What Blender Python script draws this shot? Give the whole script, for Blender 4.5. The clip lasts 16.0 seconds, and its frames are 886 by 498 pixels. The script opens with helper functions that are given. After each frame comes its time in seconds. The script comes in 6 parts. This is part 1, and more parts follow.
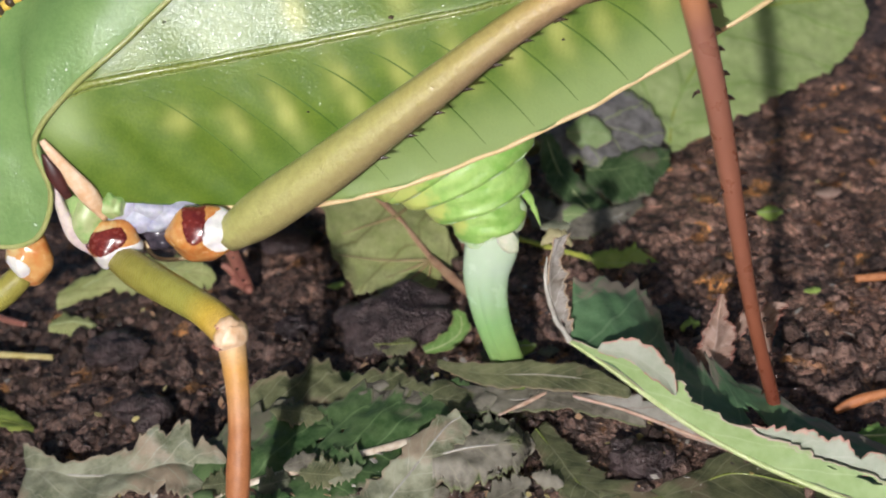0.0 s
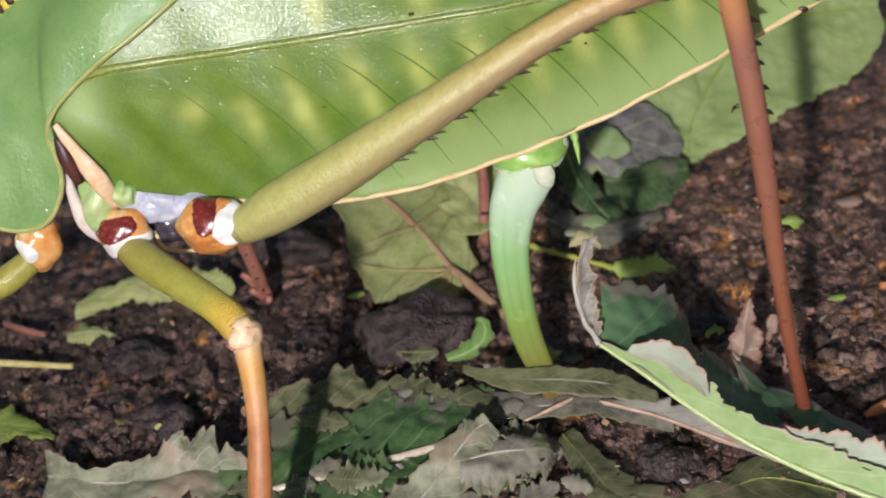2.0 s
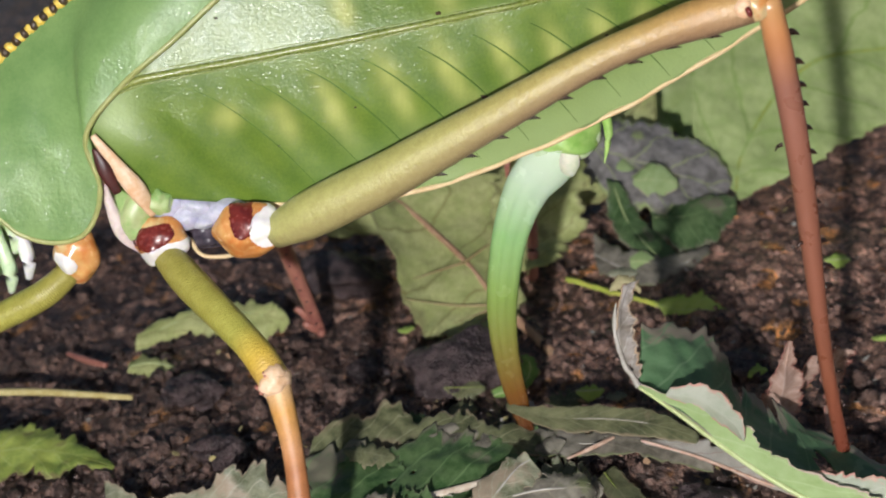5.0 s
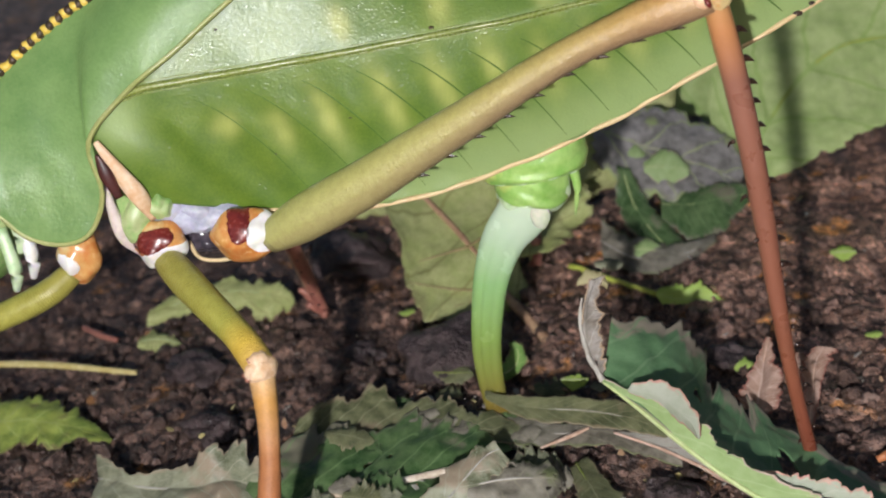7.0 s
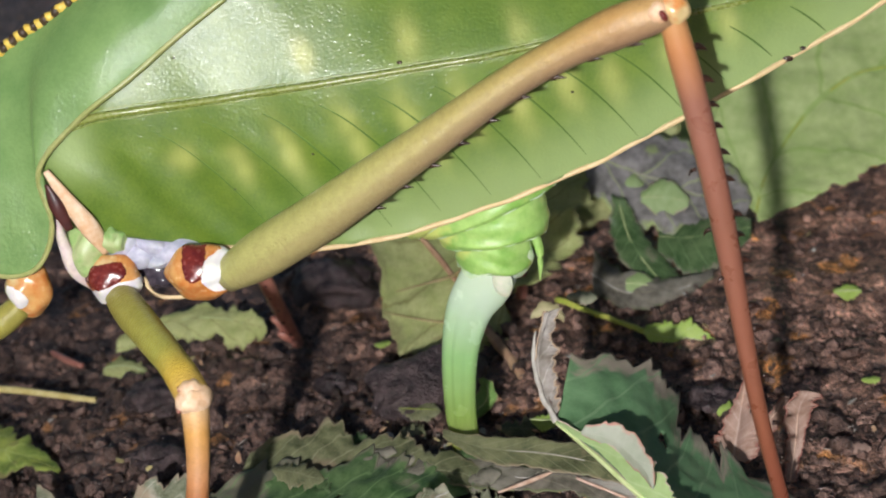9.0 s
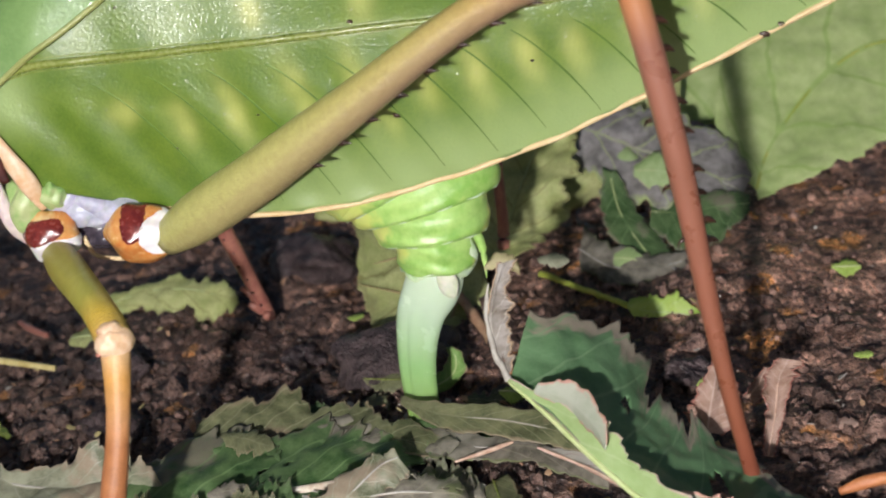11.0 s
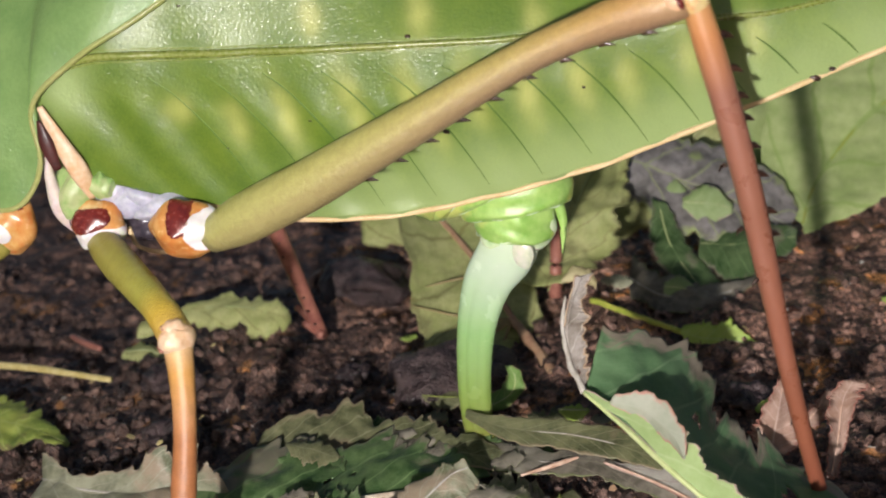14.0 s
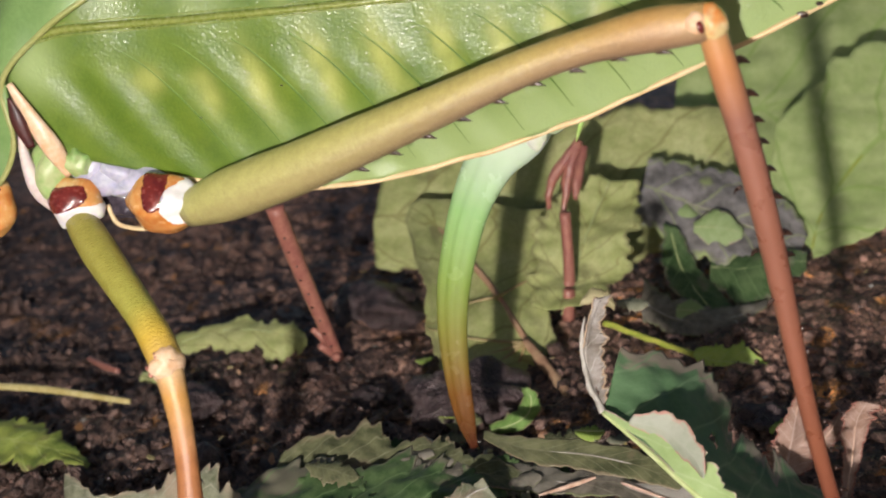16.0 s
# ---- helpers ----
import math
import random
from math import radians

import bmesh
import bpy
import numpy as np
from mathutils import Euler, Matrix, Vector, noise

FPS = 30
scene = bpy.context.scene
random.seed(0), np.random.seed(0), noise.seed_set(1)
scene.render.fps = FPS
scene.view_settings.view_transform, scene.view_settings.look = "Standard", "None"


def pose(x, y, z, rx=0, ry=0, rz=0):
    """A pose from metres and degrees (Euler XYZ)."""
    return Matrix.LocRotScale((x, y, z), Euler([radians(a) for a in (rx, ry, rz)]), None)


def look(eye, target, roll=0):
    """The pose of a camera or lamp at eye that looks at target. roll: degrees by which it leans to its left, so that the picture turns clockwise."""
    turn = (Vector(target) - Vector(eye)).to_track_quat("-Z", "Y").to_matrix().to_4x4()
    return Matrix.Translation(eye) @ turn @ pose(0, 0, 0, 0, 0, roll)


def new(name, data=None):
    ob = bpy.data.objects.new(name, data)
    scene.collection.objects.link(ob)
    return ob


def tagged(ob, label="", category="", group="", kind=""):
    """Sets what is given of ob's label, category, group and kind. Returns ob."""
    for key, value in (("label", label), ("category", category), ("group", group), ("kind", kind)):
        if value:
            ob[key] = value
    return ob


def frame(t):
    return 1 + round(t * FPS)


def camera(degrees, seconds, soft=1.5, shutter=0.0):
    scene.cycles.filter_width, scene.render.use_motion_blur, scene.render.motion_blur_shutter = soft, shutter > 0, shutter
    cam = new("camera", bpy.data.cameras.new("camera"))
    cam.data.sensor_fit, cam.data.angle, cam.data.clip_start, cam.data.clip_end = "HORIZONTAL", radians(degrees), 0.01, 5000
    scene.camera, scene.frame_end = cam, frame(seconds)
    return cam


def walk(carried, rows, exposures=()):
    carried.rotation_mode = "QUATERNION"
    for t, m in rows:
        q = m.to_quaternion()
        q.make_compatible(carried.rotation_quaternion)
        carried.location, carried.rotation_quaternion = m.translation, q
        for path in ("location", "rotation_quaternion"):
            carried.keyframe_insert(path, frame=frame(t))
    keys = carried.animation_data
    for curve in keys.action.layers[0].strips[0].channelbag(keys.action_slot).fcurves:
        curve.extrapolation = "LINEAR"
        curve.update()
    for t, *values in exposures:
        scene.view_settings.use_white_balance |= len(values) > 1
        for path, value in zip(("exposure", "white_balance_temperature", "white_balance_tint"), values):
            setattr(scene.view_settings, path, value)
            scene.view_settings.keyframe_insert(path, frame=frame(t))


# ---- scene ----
cam = camera(38.0, 16.0, soft=2.0)
cam.data.dof.use_dof, cam.data.dof.focus_distance, cam.data.dof.aperture_fstop = True, 0.099, 66.0
walk(cam, [
    (0.0, look((-0.00553, -0.08881, 0.05936), (-0.00613, 0.00222, 0.01795), -0.91)),
    (0.5, look((-0.00684, -0.08898, 0.05795), (-0.00674, 0.00264, 0.01787), -0.80)),
    (1.0, look((-0.00717, -0.08904, 0.05776), (-0.00733, 0.00270, 0.01797), -0.84)),
    (1.5, look((-0.00708, -0.08919, 0.05785), (-0.00745, 0.00267, 0.01835), -0.93)),
    (2.0, look((-0.00785, -0.08920, 0.05713), (-0.00833, 0.00278, 0.01789), -0.97)),
    (2.5, look((-0.00745, -0.08876, 0.05566), (-0.00836, 0.00338, 0.01681), -1.04)),
    (3.0, look((-0.00685, -0.08905, 0.05637), (-0.00798, 0.00319, 0.01776), -1.07)),
    (3.5, look((-0.00811, -0.08947, 0.05657), (-0.00973, 0.00298, 0.01847), -1.11)),
    (4.0, look((-0.00929, -0.08969, 0.05631), (-0.01194, 0.00307, 0.01906), -1.27)),
    (4.2, look((-0.00928, -0.09037, 0.05691), (-0.01251, 0.00239, 0.01970), -1.38)),
    (6.3, look((0.00206, -0.09180, 0.06359), (-0.00853, -0.00085, 0.02339), -2.57)),
    (6.5, look((0.00268, -0.09206, 0.06323), (-0.00906, -0.00127, 0.02298), -2.69)),
    (7.0, look((0.00435, -0.09076, 0.06281), (-0.00862, -0.00022, 0.02237), -2.60)),
    (7.5, look((0.00599, -0.08993, 0.06276), (-0.00867, 0.00064, 0.02299), -2.74)),
    (8.0, look((0.00806, -0.08712, 0.06168), (-0.00799, 0.00353, 0.02263), -2.74)),
    (8.5, look((0.00998, -0.08551, 0.06005), (-0.00775, 0.00516, 0.02177), -2.81)),
    (9.0, look((0.01267, -0.08334, 0.05892), (-0.00562, 0.00751, 0.02134), -2.62)),
    (9.2, look((0.01325, -0.08292, 0.05820), (-0.00489, 0.00785, 0.02037), -3.01)),
    (11.3, look((0.01901, -0.07833, 0.05075), (-0.00399, 0.01247, 0.01575), -2.11)),
    (11.5, look((0.01868, -0.07846, 0.05080), (-0.00458, 0.01237, 0.01603), -1.63)),
    (12.0, look((0.01764, -0.07926, 0.04917), (-0.00603, 0.01184, 0.01540), -1.43)),
    (12.5, look((0.01562, -0.07965, 0.04881), (-0.00751, 0.01192, 0.01594), -1.24)),
    (13.0, look((0.01368, -0.08130, 0.04951), (-0.00956, 0.01042, 0.01715), -1.37)),
    (13.5, look((0.01243, -0.08223, 0.04953), (-0.01031, 0.00974, 0.01752), -1.20)),
    (14.0, look((0.01336, -0.08251, 0.04907), (-0.00848, 0.00980, 0.01744), -0.93)),
    (14.5, look((0.01250, -0.08351, 0.04889), (-0.00922, 0.00899, 0.01772), -0.84)),
    (15.0, look((0.01282, -0.08395, 0.04925), (-0.00873, 0.00887, 0.01891), -0.81)),
    (15.5, look((0.01263, -0.08424, 0.04956), (-0.00907, 0.00870, 0.01971), -0.91)),
    (16.0, look((0.01222, -0.08446, 0.04931), (-0.00970, 0.00849, 0.01965), -0.87)),
], exposures=[(0.0, 0.0, 6500, 10), (9.0, 0.0, 6450, 9), (12.0, -0.05, 6650, 11), (16.0, 0.0, 7000, 13)])

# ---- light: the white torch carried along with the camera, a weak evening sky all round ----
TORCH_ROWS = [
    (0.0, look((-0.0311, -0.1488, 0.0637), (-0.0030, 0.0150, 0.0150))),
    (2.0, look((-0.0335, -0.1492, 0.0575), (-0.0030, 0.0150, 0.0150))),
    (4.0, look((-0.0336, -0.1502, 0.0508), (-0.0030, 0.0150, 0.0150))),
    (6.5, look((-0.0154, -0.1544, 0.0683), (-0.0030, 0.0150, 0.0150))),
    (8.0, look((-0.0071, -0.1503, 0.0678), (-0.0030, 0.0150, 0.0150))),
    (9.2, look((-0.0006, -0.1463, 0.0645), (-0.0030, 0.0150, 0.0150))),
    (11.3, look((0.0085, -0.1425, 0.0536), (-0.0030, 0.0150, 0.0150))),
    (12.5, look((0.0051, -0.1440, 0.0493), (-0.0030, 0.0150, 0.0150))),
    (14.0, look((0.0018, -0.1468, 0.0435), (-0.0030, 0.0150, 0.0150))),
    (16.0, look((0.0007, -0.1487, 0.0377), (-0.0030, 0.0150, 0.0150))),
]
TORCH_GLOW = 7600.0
SKY_SUN_EL = 25.0
world = bpy.data.worlds.new("sky")
scene.world = world
world.use_nodes = True
sky = world.node_tree.nodes.new("ShaderNodeTexSky")
sky.sky_type, sky.sun_disc = "NISHITA", False
sky.sun_elevation, sky.sun_rotation = radians(SKY_SUN_EL), radians(180)
world.node_tree.links.new(sky.outputs[0], world.node_tree.nodes["Background"].inputs[0])
world.node_tree.nodes["Background"].inputs[1].default_value = 0.045

CM = 0.01


# ---- materials ----
def material(name, c1, c2, rough=0.5, scale=400.0, bump=0.15, spec=0.5, fine=4.0, sub=0.0, c3=None, c3_at=0.62, coords="Object", trans=0.0, depth=0.0004):
    """Two-tone surface with broad and fine variation and relief; c3 adds scattered blotches."""
    m = bpy.data.materials.new(name)
    m.use_nodes = True
    nt = m.node_tree
    b = nt.nodes["Principled BSDF"]
    tc = nt.nodes.new("ShaderNodeTexCoord")
    n1, n2 = nt.nodes.new("ShaderNodeTexNoise"), nt.nodes.new("ShaderNodeTexNoise")
    for n, s in ((n1, scale), (n2, scale * fine)):
        n.inputs["Scale"].default_value, n.inputs["Detail"].default_value = s, 5
        nt.links.new(tc.outputs[coords], n.inputs["Vector"])
    add = nt.nodes.new("ShaderNodeMath")
    add.operation = "ADD"
    half = nt.nodes.new("ShaderNodeMath")
    half.operation = "MULTIPLY_ADD"
    half.inputs[1].default_value, half.inputs[2].default_value = 0.5, -0.25
    nt.links.new(n2.outputs[0], half.inputs[0])
    nt.links.new(n1.outputs[0], add.inputs[0])
    nt.links.new(half.outputs[0], add.inputs[1])
    ramp = nt.nodes.new("ShaderNodeValToRGB")
    ramp.color_ramp.elements[0].position, ramp.color_ramp.elements[1].position = 0.3, 0.7
    ramp.color_ramp.elements[0].color, ramp.color_ramp.elements[1].color = (*c1, 1), (*c2, 1)
    nt.links.new(add.outputs[0], ramp.inputs[0])
    colour = ramp.outputs[0]
    if c3:
        n3 = nt.nodes.new("ShaderNodeTexNoise")
        n3.inputs["Scale"].default_value, n3.inputs["Detail"].default_value = scale * 0.6, 6
        mv = nt.nodes.new("ShaderNodeVectorMath")
        mv.inputs[1].default_value = (3.1, 7.7, 1.3)
        nt.links.new(tc.outputs[coords], mv.inputs[0])
        nt.links.new(mv.outputs[0], n3.inputs["Vector"])
        r3 = nt.nodes.new("ShaderNodeValToRGB")
        r3.color_ramp.elements[0].position, r3.color_ramp.elements[1].position = c3_at, c3_at + 0.06
        nt.links.new(n3.outputs[0], r3.inputs[0])
        mix = nt.nodes.new("ShaderNodeMixRGB")
        mix.inputs[2].default_value = (*c3, 1)
        nt.links.new(r3.outputs[0], mix.inputs[0])
        nt.links.new(colour, mix.inputs[1])
        colour = mix.outputs[0]
    nt.links.new(colour, b.inputs["Base Color"])
    b.inputs["Specular IOR Level"].default_value = spec
    rr = nt.nodes.new("ShaderNodeMapRange")
    rr.inputs[3].default_value, rr.inputs[4].default_value = max(0.05, rough - 0.12), min(1, rough + 0.12)
    nt.links.new(n2.outputs[0], rr.inputs[0])
    nt.links.new(rr.outputs[0], b.inputs["Roughness"])
    if bump:
        bp = nt.nodes.new("ShaderNodeBump")
        bp.inputs["Strength"].default_value, bp.inputs["Distance"].default_value = min(1, bump), depth
        nt.links.new(add.outputs[0], bp.inputs["Height"])
        nt.links.new(bp.outputs[0], b.inputs["Normal"])
    if sub:
        b.inputs["Subsurface Weight"].default_value = sub
        b.inputs["Subsurface Radius"].default_value = (0.0008, 0.0012, 0.0003)
        b.inputs["Subsurface Scale"].default_value = 0.6
    if trans:
        out = nt.nodes["Material Output"]
        tr = nt.nodes.new("ShaderNodeBsdfTranslucent")
        mx = nt.nodes.new("ShaderNodeMixShader")
        mx.inputs[0].default_value = trans
        nt.links.new(colour, tr.inputs["Color"])
        nt.links.new(b.outputs[0], mx.inputs[1])
        nt.links.new(tr.outputs[0], mx.inputs[2])
        nt.links.new(mx.outputs[0], out.inputs["Surface"])
    return m


def nodes_of(m):
    return m.node_tree, m.node_tree.nodes["Principled BSDF"]


def base_link(m):
    nt, b = nodes_of(m)
    return b.inputs["Base Color"].links[0].from_socket


def with_tint(m, layer, colour):
    """Mixes a pigment in where the mesh's own pattern layer says so."""
    nt, b = nodes_of(m)
    src = base_link(m)
    at = nt.nodes.new("ShaderNodeAttribute")
    at.attribute_name = layer
    mix = nt.nodes.new("ShaderNodeMixRGB")
    mix.inputs[2].default_value = (*colour, 1)
    nt.links.new(at.outputs["Fac"], mix.inputs[0])
    nt.links.new(src, mix.inputs[1])
    nt.links.new(mix.outputs[0], b.inputs["Base Color"])
    return m


def along(m, stops):
    """Colour that changes along the length (the U of the mesh); stops of (place, colour, share)."""
    nt, b = nodes_of(m)
    src = base_link(m)
    uv = nt.nodes.new("ShaderNodeUVMap")
    sep = nt.nodes.new("ShaderNodeSeparateXYZ")
    nt.links.new(uv.outputs[0], sep.inputs[0])
    ramp = nt.nodes.new("ShaderNodeValToRGB")
    els = ramp.color_ramp.elements
    while len(els) < len(stops):
        els.new(0.5)
    for e, (p, c) in zip(els, stops):
        e.position, e.color = p, (*c, 1)
    nt.links.new(sep.outputs[0], ramp.inputs[0])
    mix = nt.nodes.new("ShaderNodeMixRGB")
    mix.blend_type = "MULTIPLY"
    mix.inputs[0].default_value = 1
    nt.links.new(src, mix.inputs[1])
    nt.links.new(ramp.outputs[0], mix.inputs[2])
    nt.links.new(mix.outputs[0], b.inputs["Base Color"])
    return m


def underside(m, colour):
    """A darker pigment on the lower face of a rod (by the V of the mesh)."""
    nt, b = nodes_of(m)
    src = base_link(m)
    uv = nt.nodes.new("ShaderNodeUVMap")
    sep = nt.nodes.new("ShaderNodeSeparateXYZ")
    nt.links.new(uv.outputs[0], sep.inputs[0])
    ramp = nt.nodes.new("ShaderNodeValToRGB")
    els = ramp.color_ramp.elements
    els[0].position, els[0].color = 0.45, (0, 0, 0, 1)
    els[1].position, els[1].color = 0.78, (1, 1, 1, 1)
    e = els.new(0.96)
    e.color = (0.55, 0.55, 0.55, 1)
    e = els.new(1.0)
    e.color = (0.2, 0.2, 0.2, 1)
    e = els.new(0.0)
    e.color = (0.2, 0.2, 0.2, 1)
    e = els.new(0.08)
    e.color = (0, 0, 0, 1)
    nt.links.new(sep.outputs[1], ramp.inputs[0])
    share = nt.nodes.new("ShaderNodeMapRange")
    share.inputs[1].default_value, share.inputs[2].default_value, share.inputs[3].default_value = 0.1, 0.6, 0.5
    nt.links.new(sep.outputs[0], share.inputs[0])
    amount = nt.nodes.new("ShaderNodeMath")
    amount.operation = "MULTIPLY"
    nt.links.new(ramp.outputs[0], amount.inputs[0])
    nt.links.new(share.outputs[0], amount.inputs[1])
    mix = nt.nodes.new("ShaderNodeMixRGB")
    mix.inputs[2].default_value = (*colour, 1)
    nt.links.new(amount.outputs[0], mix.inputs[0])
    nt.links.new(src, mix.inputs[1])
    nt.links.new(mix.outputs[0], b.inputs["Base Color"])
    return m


def leaf_material(name, c1, c2, vein, rough=0.5, dry=None, dry_at=0.6, veins=7.0, slant=1.6, trans=0.25, scale=300.0, spec=0.4, net=0.5, edge=0.72):
    """Blade with side veins that fork off the midrib, a fine net between them, and dry patches."""
    m = material(name, c1, c2, rough, scale, 0.25, spec, c3=dry, c3_at=dry_at)
    nt, b = nodes_of(m)
    src = base_link(m)
    uv = nt.nodes.new("ShaderNodeUVMap")
    sep = nt.nodes.new("ShaderNodeSeparateXYZ")
    nt.links.new(uv.outputs[0], sep.inputs[0])

    def mth(op, a, bb=None, c=None):
        n = nt.nodes.new("ShaderNodeMath")
        n.operation = op
        for i, v in enumerate((a, bb, c)):
            if v is None:
                continue
            if isinstance(v, (int, float)):
                n.inputs[i].default_value = v
            else:
                nt.links.new(v, n.inputs[i])
        return n.outputs[0]
    across = mth("ABSOLUTE", mth("MULTIPLY_ADD", sep.outputs[1], 2.0, -1.0))
    wob = nt.nodes.new("ShaderNodeTexNoise")
    wob.inputs["Scale"].default_value = 6
    nt.links.new(uv.outputs[0], wob.inputs["Vector"])
    phase = mth("ADD", mth("MULTIPLY", sep.outputs[0], veins), mth("MULTIPLY", across, -slant))
    phase = mth("ADD", phase, mth("MULTIPLY", wob.outputs[0], 0.35))
    line = mth("ABSOLUTE", mth("SUBTRACT", mth("FRACT", phase), 0.5))
    side = mth("LESS_THAN", line, 0.035)
    mid = mth("LESS_THAN", across, 0.03)
    vor = nt.nodes.new("ShaderNodeTexVoronoi")
    vor.feature = "DISTANCE_TO_EDGE"
    vor.inputs["Scale"].default_value = 34
    nt.links.new(uv.outputs[0], vor.inputs["Vector"])
    netline = mth("MULTIPLY", mth("LESS_THAN", vor.outputs["Distance"], 0.04), net)
    if dry:
        rag = nt.nodes.new("ShaderNodeTexNoise")
        rag.inputs["Scale"].default_value, rag.inputs["Detail"].default_value = 9, 6
        nt.links.new(uv.outputs[0], rag.inputs["Vector"])
        rim = nt.nodes.new("ShaderNodeMapRange")
        rim.inputs[1].default_value, rim.inputs[2].default_value = 1.22, 1.34
        nt.links.new(mth("ADD", across, mth("MULTIPLY", rag.outputs[0], edge)), rim.inputs[0])
        worn = nt.nodes.new("ShaderNodeMixRGB")
        worn.inputs[2].default_value = (*[min(1, 1.15 * k) for k in dry], 1)
        nt.links.new(rim.outputs[0], worn.inputs[0])
        nt.links.new(src, worn.inputs[1])
        src = worn.outputs[0]
    mask = mth("MAXIMUM", mth("MAXIMUM", side, mid), netline)
    mix = nt.nodes.new("ShaderNodeMixRGB")
    mix.inputs[2].default_value = (*vein, 1)
    nt.links.new(mth("MULTIPLY", mask, 0.7), mix.inputs[0])
    nt.links.new(src, mix.inputs[1])
    nt.links.new(mix.outputs[0], b.inputs["Base Color"])
    bp = nt.nodes.new("ShaderNodeBump")
    bp.inputs["Strength"].default_value, bp.inputs["Distance"].default_value = 0.5, 0.0003
    nt.links.new(mask, bp.inputs["Height"])
    nt.links.new(b.inputs["Normal"].links[0].from_socket, bp.inputs["Normal"])
    nt.links.new(bp.outputs[0], b.inputs["Normal"])
    if trans:
        out = nt.nodes["Material Output"]
        tr = nt.nodes.new("ShaderNodeBsdfTranslucent")
        mx = nt.nodes.new("ShaderNodeMixShader")
        mx.inputs[0].default_value = trans
        nt.links.new(mix.outputs[0], tr.inputs["Color"])
        nt.links.new(b.outputs[0], mx.inputs[1])
        nt.links.new(tr.outputs[0], mx.inputs[2])
        nt.links.new(mx.outputs[0], out.inputs["Surface"])
    return m


SOIL = material("soil", (0.037, 0.02, 0.016), (0.285, 0.165, 0.12), 0.45, 420, 1.0, 0.7, 6, c3=(0.33, 0.15, 0.05), c3_at=0.59, depth=0.0011)
CLOD = material("clod", (0.018, 0.011, 0.012), (0.1, 0.068, 0.066), 0.32, 700, 1.0, 0.6, 5, depth=0.0009)
CRUMB = material("crumb", (0.02, 0.011, 0.01), (0.2, 0.125, 0.1), 0.36, 900, 1.0, 0.5, depth=0.0008)
WING = with_tint(material("wing", (0.082, 0.154, 0.015), (0.138, 0.214, 0.025), 0.4, 450, 0.2, 0.35, 9, trans=0.12), "spots", (0.44, 0.46, 0.13))
WING = with_tint(WING, "pale", (0.31, 0.41, 0.16))
RIM = material("shield_rim", (0.24, 0.27, 0.08), (0.34, 0.34, 0.13), 0.35, 800, 0.1)


def dry_soil_falloff_lift(m, colour):
    """Paler dry soil in broad patches towards the back and right; also paints out the torch's falloff there."""
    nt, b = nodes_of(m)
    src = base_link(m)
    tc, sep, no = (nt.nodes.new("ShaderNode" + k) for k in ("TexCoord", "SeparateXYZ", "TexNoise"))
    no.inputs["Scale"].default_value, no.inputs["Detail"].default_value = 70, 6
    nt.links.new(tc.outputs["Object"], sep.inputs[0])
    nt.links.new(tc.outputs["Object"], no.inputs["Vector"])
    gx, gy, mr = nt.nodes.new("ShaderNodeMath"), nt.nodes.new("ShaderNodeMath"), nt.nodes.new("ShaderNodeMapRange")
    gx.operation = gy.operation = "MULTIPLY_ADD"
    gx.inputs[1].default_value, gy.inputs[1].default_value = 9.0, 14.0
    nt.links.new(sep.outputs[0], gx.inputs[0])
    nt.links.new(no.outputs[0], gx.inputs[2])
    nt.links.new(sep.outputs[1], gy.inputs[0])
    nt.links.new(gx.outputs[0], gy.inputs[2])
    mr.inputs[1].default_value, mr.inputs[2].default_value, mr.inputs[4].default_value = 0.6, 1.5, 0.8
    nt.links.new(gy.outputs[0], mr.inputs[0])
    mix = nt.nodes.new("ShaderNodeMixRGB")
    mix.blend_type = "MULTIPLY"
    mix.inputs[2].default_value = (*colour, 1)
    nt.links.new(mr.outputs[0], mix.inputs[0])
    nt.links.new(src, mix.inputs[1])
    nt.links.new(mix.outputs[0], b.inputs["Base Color"])


